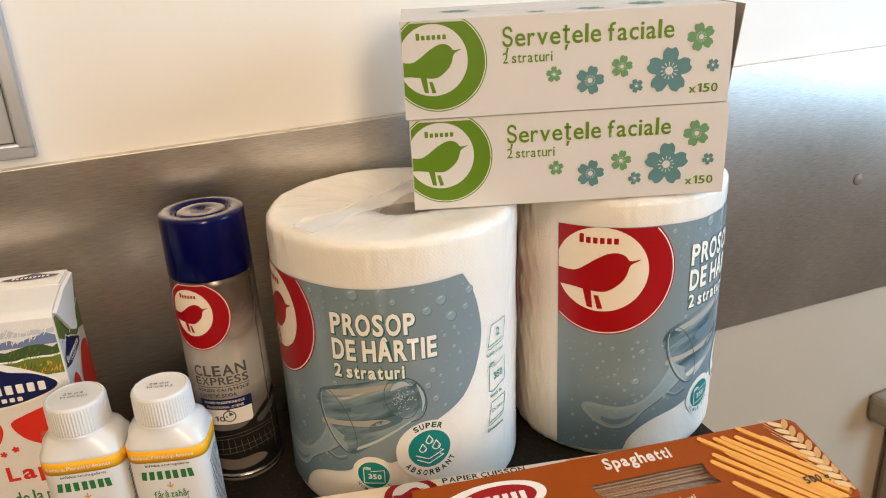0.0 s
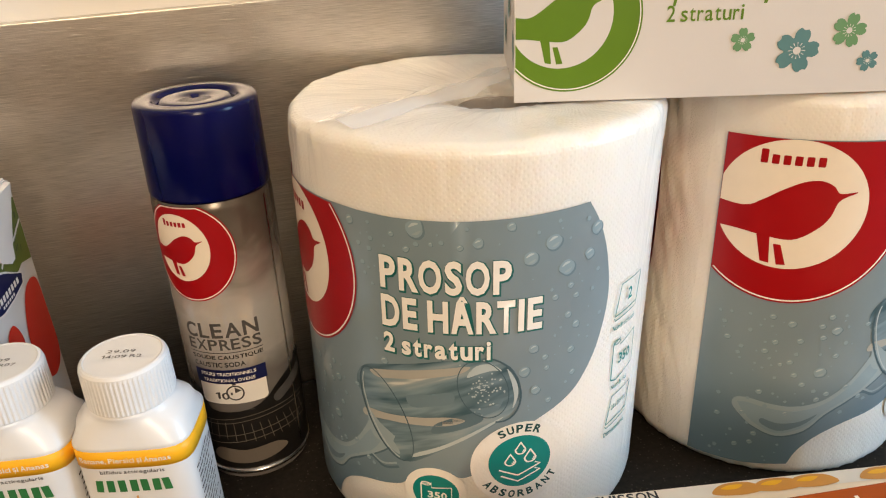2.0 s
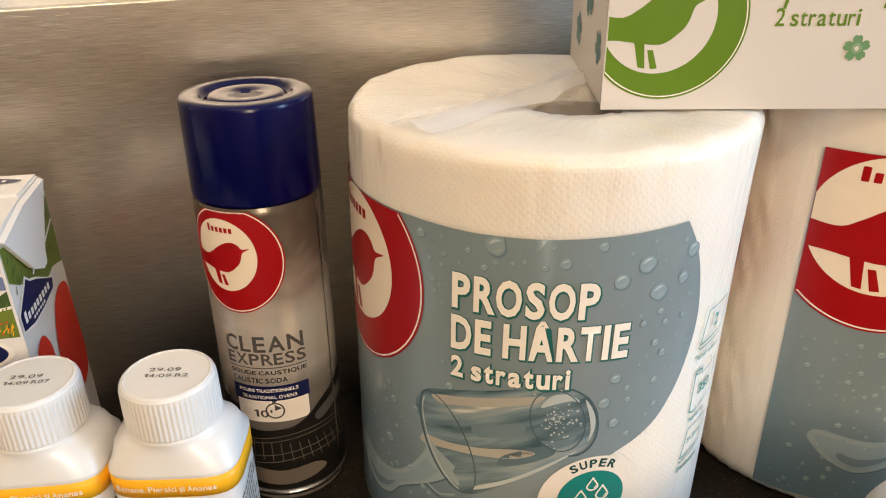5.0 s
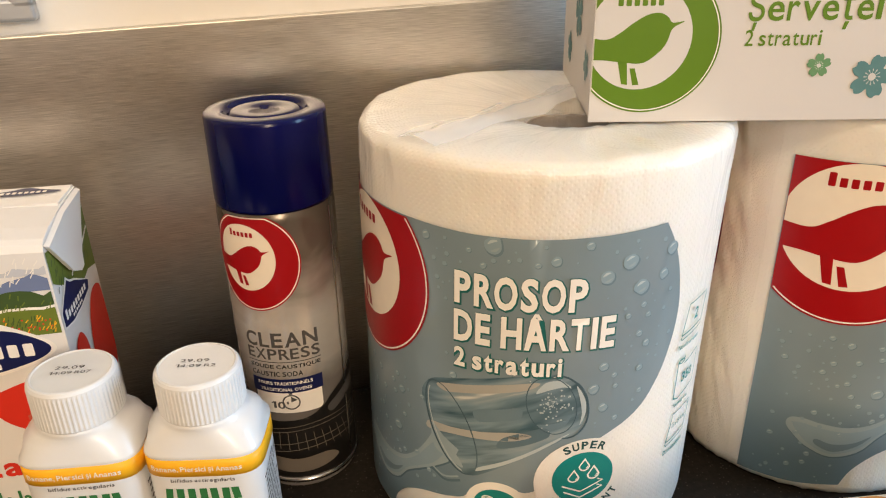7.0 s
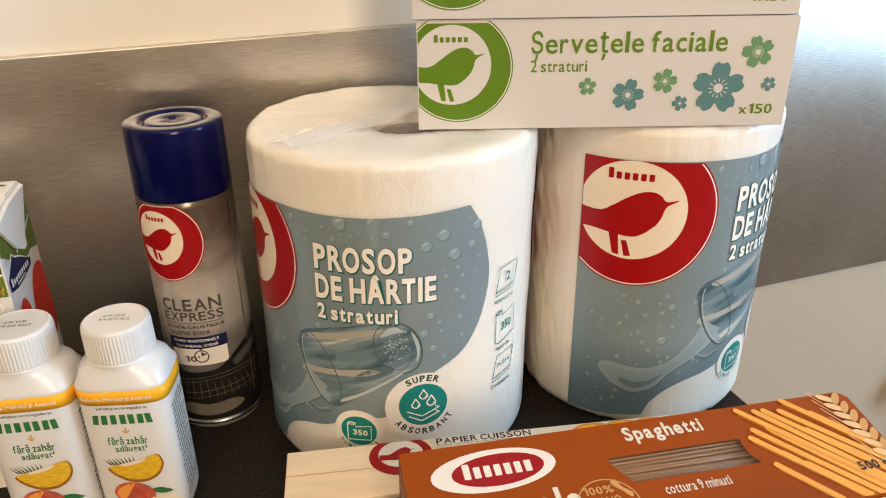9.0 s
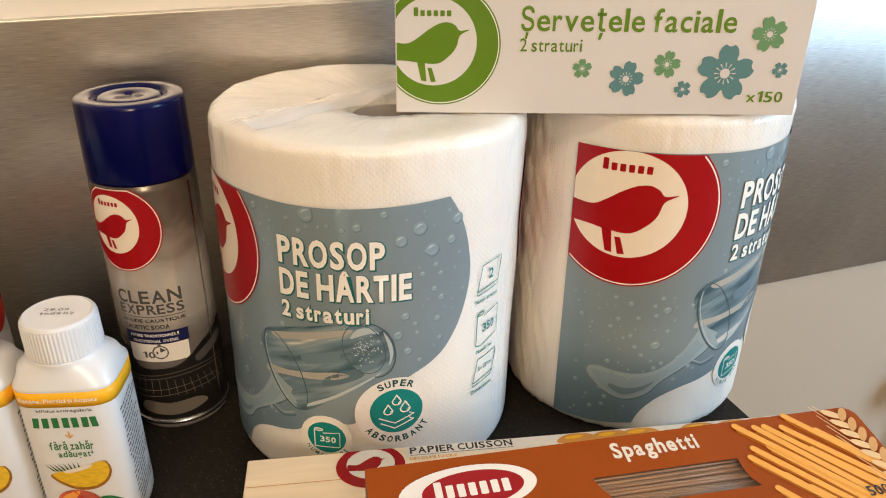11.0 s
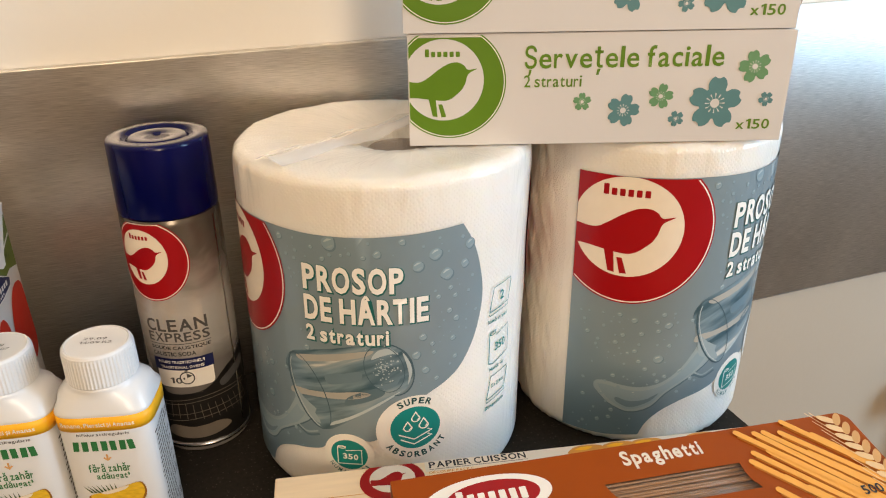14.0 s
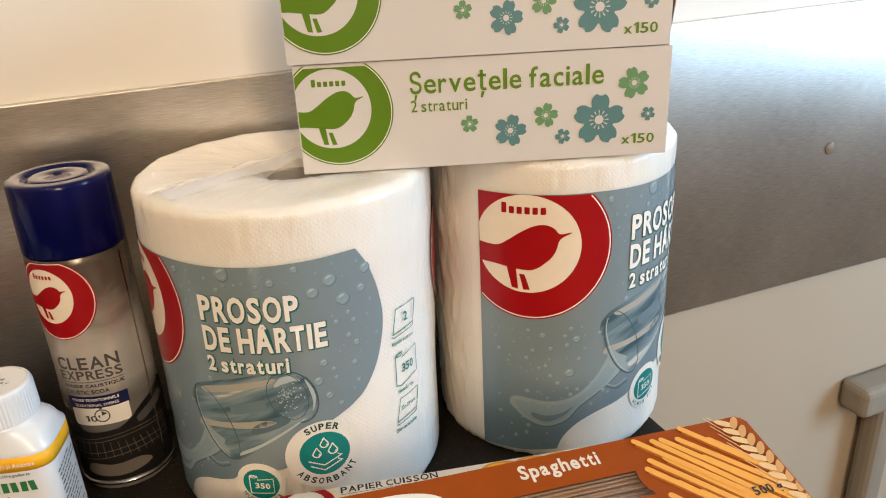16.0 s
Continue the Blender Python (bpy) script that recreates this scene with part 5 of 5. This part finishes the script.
    for p in logo:
        on("logo_bar", shape(p), DARK_GREEN, 0.0003)
    on("arrow_mark", joined([shape(rect(-0.5, 71, 0.5, 75)), shape([(-2.4, 72.4), (0, 70), (2.4, 72.4), (1.6, 73), (0, 71.4), (-1.6, 73)])]), WHEAT)
    on("lettering", words("fără zahăr", -12, 62.2, 11.5, 68.4, 0.018), DARK_GREEN)
    on("lettering", words("adăugat*", -8.5, 55.6, 10.5, 62.0, 0.018), DARK_GREEN)
    leaves = [shape([(x - 0.8, 47), (x + 0.9, 47), (x - 4.2 + 0.32 * (x + 10), 53.5 - 0.1 * abs(x))]) for x in (-13, -11, -9, -7, -5, -3, -1, 1)]
    on("pineapple_leaves", joined(leaves), LEAF_DARK, 0.0003)
    slice_edge = [(-16, 44), (-8, 47), (4, 50.5), (14, 53.5), (17, 51), (17.5, 45), (14, 38), (7, 33.5), (-2, 33), (-10, 37)]
    on("pineapple_rind", shape(soft(slice_edge)), RIND, 0.0004, "printed slice of pineapple")
    on("pineapple_flesh", shape(soft([(x * 0.93 + 0.2, 43.6 + (y - 43.6) * 0.88 + 0.9) for x, y in slice_edge])), PINEAPPLE, 0.0005)
    on("pineapple_core", shape(soft([(-8, 47.4), (0, 49.4), (8, 51.6), (6, 49), (-1, 46.6), (-6, 46)])), CREAM, 0.0006)
    on("peach_picture", shape(ellipse(-3, 24, 12.5, 9, -12)), PEACH, 0.0006, "printed peach")
    on("peach_blush", shape(soft([(-13, 27), (-8, 31), (-2, 32), (-5, 27), (-9, 21), (-13, 22)])), ORANGE, 0.0007)
    on("peach_cleft", shape(stroke([(-5, 32), (-2, 27), (2, 24), (3, 17)], 0.7)), MILK_RED, 0.0007)
    on("leaf_picture", shape(soft([(8, 27), (14, 27.5), (20, 24), (14, 23), (9, 24.5)])), DARK_GREEN, 0.0006)
    on("banana_picture", shape(ellipse(13, 15, 10, 7, 10)), CREAM, 0.0006)
    lines = []
    rnd = random.Random(4)
    for k in range(22):
        z = 85 - 3.3 * k
        x0, x1 = -13 + rnd.uniform(0, 1.5), rnd.uniform(3, 13)
        while x0 < x1:
            x2 = min(x0 + rnd.uniform(1.5, 5), x1)
            lines.append(shape([(x0, z + 0.28 * x0), (x2, z + 0.28 * x2), (x2, z + 0.28 * x2 + 1.1), (x0, z + 0.28 * x0 + 1.1)]))
            x0 = x2 + 0.7
    tagged(on("small_print", joined(lines), GREY_INK, 0.0003, "dense grey small print", side), kind="stuff")
    return root


yoghurt_bottle(pose(-0.1960, 0.4400, 0, 0, 0, 5), "white yoghurt drink bottle with a yellow band beside the can", "2")
yoghurt_bottle(pose(-0.2510, 0.4330, 0, 0, 0, 9), "white yoghurt drink bottle with a yellow band before the carton", "07")

# ---- milk carton ----


def milk_carton(m):
    root = thing("milk_carton", m, "white milk carton with a mountain picture and red spots", "milk carton")
    Wd, Dp, Ht = 0.095, 0.064, 0.194
    # the top slopes a little and rolls over into the front
    end = [(0, 0), (Dp, 0), (Dp, Ht - 0.001), (Dp - 0.003, Ht + 0.0005), (Dp * 0.55, Ht), (Dp * 0.22, Ht - 0.0022), (0.005, Ht - 0.0045), (0.0016, Ht - 0.0062), (0, Ht - 0.0092)]
    body, rows = bmesh.new(), []
    for k in range(9):
        x = -Wd * k / 8
        sag = 0.0012 * math.sin(math.pi * k / 8)
        rows.append([body.verts.new((x, y, z + (sag if z > 0.1 else 0))) for y, z in end])
    for r0, r1 in zip(rows, rows[1:]):
        for k in range(len(end)):
            body.faces.new((r0[k], r0[k - 1], r1[k - 1], r1[k]))
    body.faces.new(rows[0]), body.faces.new(rows[-1][::-1])
    bmesh.ops.recalc_face_normals(body, faces=body.faces[:])
    part("carton_body", body, CARTON_WHITE, root)
    flap = bmesh.new()
    pts = [(0.0002, 0.0015, Ht - 0.0068), (0.0002, 0.03, Ht - 0.001), (0.0002, Dp - 0.004, Ht), (0.0016, Dp * 0.58, Ht - 0.026), (0.0022, 0.034, Ht - 0.0315), (0.0022, 0.029, Ht - 0.0322), (0.0018, 0.020, Ht - 0.028)]
    lo = [flap.verts.new(p) for p in pts]
    hi = [flap.verts.new((p[0] + 0.0024, p[1], p[2] - 0.0008)) for p in pts]
    flap.faces.new(hi), flap.faces.new(lo[::-1])
    for i in range(len(pts)):
        flap.faces.new((lo[i], lo[(i + 1) % len(pts)], hi[(i + 1) % len(pts)], hi[i]))
    bmesh.ops.recalc_face_normals(flap, faces=flap.faces[:])
    part("side_flap", flap, CARTON_WHITE, root, "folded triangular side flap")
    part("top_seam", box(-Wd + 0.002, Dp * 0.55, Ht - 0.001, -0.001, Dp - 0.002, Ht + 0.0014, 0.0004), CARTON_WHITE, root, "folded white top seam")

    def upper(u, v, lift):
        return (u, v, Ht + 0.0014 + lift)

    def front(u, v, lift):
        return (u, -lift, v)

    def side(u, v, lift):
        return (lift, u, v)
    upper.step = front.step = side.step = 0

    def on(name, bm, mat, to, lift=0.0003, label=""):
        return decal(name, bm, mat, root, to, lift, label)
    on("top_lozenge", shape(soft([(-43, 53), (-30, 56.5), (-22, 60), (-14, 56.5), (-4, 53), (-14, 49.5), (-32, 49)])), NAVY, upper, 0.0004)
    on("top_lozenge_bar", bar_row(-36, 51.2, -10, 54, 1, 9), WHITE, upper, 0.0005)
    rnd = random.Random(3)

    def ridge(base, amp, step, seed):
        r = random.Random(seed)
        pts, x = [], -94.0
        while x < -1.2:
            pts.append((x, base + r.uniform(-amp, amp)))
            x += step * r.uniform(0.6, 1.4)
        return pts + [(-1.0, base)]
    far, near, wood, field = ridge(178.5, 2.6, 6, 1), ridge(172, 4, 5, 2), ridge(165.5, 2.2, 7, 5), ridge(157, 1.8, 8, 8)
    on("far_ridge", shape([(-94, 174)] + far + [(-1, 174)]), ROCK_PALE, front, 0.0003, "printed pale mountain ridge")
    on("near_ridge", shape([(-94, 166)] + near + [(-1, 166)]), ROCK, front, 0.00036, "printed blue-grey mountain ridge")
    on("wood", shape([(-94, 150)] + wood + [(-1, 150)]), LEAF_DARK, front, 0.00042, "printed dark green woods")
    on("path_line", shape([(-94, 151)] + [(x, z + 1.4) for x, z in field] + [(-1, 151)]), WHITE, front, 0.00046)
    on("meadow", shape([(-94, 142)] + field + [(-1, 143)]), LEAF, front, 0.0005, "printed green mountain meadow")
    strokes = {LEAF_DARK: [], WHITE: [], LEAF: [], MILK_RED: [], YELLOW: []}
    for _ in range(420):
        x = rnd.uniform(-92, -3)
        mat, lo, hi, n, w = rnd.choice(((LEAF_DARK, 143, 152, 2.6, 0.5), (LEAF, 152, 164, 2.6, 0.5), (WHITE, 168, 181, 3.4, 0.45), (MILK_RED, 144, 152, 0.8, 0.8), (YELLOW, 143, 152, 2.2, 0.4)))
        z, a = rnd.uniform(lo, hi), radians(rnd.uniform(45, 80))
        strokes[mat].append(shape(stroke([(x, z), (x + n * math.cos(a), z + n * math.sin(a))], w)))
    for mat, marks in strokes.items():
        tagged(on("drawn_mark", joined(marks), mat, front, 0.00056), kind="stuff")
    on("name_lozenge_rim", shape(soft([(-88, 138), (-70, 150), (-46, 157), (-20, 147), (-5, 136), (-18, 127), (-46, 121), (-76, 126)])), WHITE, front, 0.00062)
    on("name_lozenge", shape(soft([(-86, 138), (-68, 148), (-58, 150), (-46, 154), (-36, 149), (-20, 145), (-7.5, 136), (-18, 128.5), (-46, 123), (-74, 128)])), NAVY, front, 0.00068)
    for bar in bar_shapes(-76, 132, -13, 139, 3, 9):
        on("name_bar", bar, WHITE, front, 0.00074)
    on("name_bar", bar_row(-60, 126, -30, 129.2, 0, 6), WHITE, front, 0.00074)
    on("red_spot", shape(soft([(-92, 118), (-66, 119), (-53, 113), (-50, 104), (-56, 92), (-70, 84), (-92, 82)])), MILK_RED, front, 0.0003)
    on("red_spot", shape(soft([(-44, 108), (-34, 114), (-16, 119), (-1.2, 116), (-1.2, 90), (-18, 86), (-36, 94)])), MILK_RED, front, 0.0003)
    for k in range(22):
        x, y, r = rnd.uniform(-84, -4), rnd.uniform(78, 98), rnd.uniform(1.6, 3.8)
        on("printed_blossom", flower(x, y, r, 72 * rnd.random()), rnd.choice((PEACH, ORANGE, MILK_RED, CREAM)), front, 0.0004 + 0.00002 * k)
    on("lettering", words("Lapte", -56, 58, -6, 74, 0.03), MILK_RED, front)
    on("small_lettering", words("de la munte", -56, 41, -8, 52, 0.012), DARK_GREEN, front)
    on("small_lettering", words("Grăsime 3,5%", -46, 31, -12, 37, 0.008), PEACH, front)
    on("side_meadow", shape([(1, 168), (8, 164), (20, 158), (30, 152), (40, 150), (50, 152), (63, 149), (63, 184), (56, 187), (44, 176), (30, 176), (14, 182), (1, 184)]), LEAF, side, 0.0003, "printed meadow")
    tagged(on("side_marks", joined([shape(stroke([(y, z), (y + 1.4, z + 3)], 0.7)) for y, z in ((rnd.uniform(4, 60), rnd.uniform(156, 176)) for _ in range(60))]), LEAF_DARK, side, 0.00036), kind="stuff")
    on("side_path", shape(stroke([(26, 160), (36, 167), (48, 166), (62, 172)], 1.6)), WHITE, side, 0.0004)
    loz = [(1.6, 144), (1.6, 151.5), (8, 156.5), (13, 160), (16, 162.6), (20, 159.5), (27, 157), (36, 152.5), (45, 148.4), (43, 144), (28, 142), (14, 141.6)]
    on("side_lozenge_rim", shape([(22 + (y - 22) * 1.06, 150 + (z - 150) * 1.14) for y, z in loz]), WHITE, side, 0.0005)
    on("side_lozenge", shape(loz), NAVY, side, 0.0006)
    on("side_lozenge_bar", bar_row(5, 146, 40, 149.4, 2, 9), WHITE, side, 0.0007)
    on("side_lozenge_bar", bar_row(14, 143.2, 31, 144.8, 0, 6), WHITE, side, 0.0007)
    on("red_spot", shape(soft([(30, 108), (35, 128), (46, 140), (60, 138), (62.8, 120), (62.8, 90), (50, 82), (36, 90)])), MILK_RED, side, 0.00045)
    on("red_spot", shape(soft([(2, 112), (8, 128), (18, 132), (25, 120), (22, 100), (8, 94)])), MILK_RED, side, 0.00045)
    return root


milk_carton(pose(-0.2660, 0.4580, 0, 0, 0, 13))

# ---- wall fittings, jar ----


def socket_plate(m):
    root = thing("power_socket", m, "silver-grey plastic power socket frame on the wall", "socket")
    part("frame", joined([box(-0.088, -0.011, 0, 0, 0.0, 0.012, 0.0022, 3), box(-0.088, -0.011, 0.139, 0, 0.0, 0.151, 0.0022, 3), box(-0.012, -0.011, 0.006, 0, 0.0, 0.145, 0.0022, 3), box(-0.088, -0.011, 0.006, -0.076, 0.0, 0.145, 0.0022, 3)]), SOCKET_GREY, root, "bevelled outer frame")
    for z in (0.0125, 0.0760):
        plate = part("insert", box(-0.0755, -0.0088, z, -0.0125, 0.0, z + 0.0625, 0.0012, 2), SOCKET_GREY, root)
        well = lathe([(0.0, -0.001), (0.0185, -0.001), (0.0195, 0.0012), (0.0215, 0.0016), (0.0222, 0.0)], 48)
        for v in well.verts:
            v.co = (-0.044 + v.co.x, -0.0088 - v.co.z, z + 0.0312 + v.co.y)
        part("contact_well", well, DARK_GREY, plate, "dark round contact well", True)
    return root


socket_plate(WALL @ pose(0.0, 0.0095, 0.2715))


def screw_cover(m):
    bm = lathe([(0.0072, 0.0), (0.0070, 0.0012), (0.0052, 0.0022), (0.0, 0.0024)], 32)
    ob = part("screw_cap", bm, material("brown_plastic", (0.16, 0.12, 0.08), 0.5), None, "", True)
    ob.matrix_world = m
    return tagged(ob, "small round brown screw cap on the steel panel", "screw cap")


screw_cover(WALL @ pose(0.865, -0.0001, 0.1206, 90, 0, 0))


def wall_elbow(m):
    root = thing("wall_elbow", m, "dull grey elbow shape on the lower wall", "pipe")
    grey = material("dull_grey_paint", (0.235, 0.20, 0.155), 0.8, 0, 0, 0.1, 20)
    part("elbow_arm", box(0.0, -0.045, -0.022, 0.13, 0.0, 0.022, 0.010, 3), grey, root)
    part("down_leg", box(0.045, -0.038, -0.66, 0.082, -0.004, -0.02, 0.012, 3), grey, root)
    return root


wall_elbow(WALL @ pose(0.965, 0.0095, -0.235))


def jar(m):
    root = thing("jar", m, "glass jar with an olive-green metal lid", "jar")
    part("glass_body", lathe([(0.0, 0.0), (0.030, 0.0), (0.0335, 0.004), (0.034, 0.06), (0.031, 0.070), (0.0295, 0.078), (0.0, 0.078)], 56), material("olive_content", (0.10, 0.09, 0.02), 0.15, 0, 0.3), root, "", True)
    part("lid", lathe([(0.0312, 0.0765), (0.0322, 0.0765), (0.0325, 0.090), (0.0318, 0.0918), (0.0295, 0.0922), (0.0285, 0.0908), (0.0, 0.0906)], 56), material("olive_lid_paint", (0.16, 0.17, 0.07), 0.3, 0.4, 0.3), root, "olive-green metal lid", True)
    return root


jar(pose(0.182, 0.3035, 0))
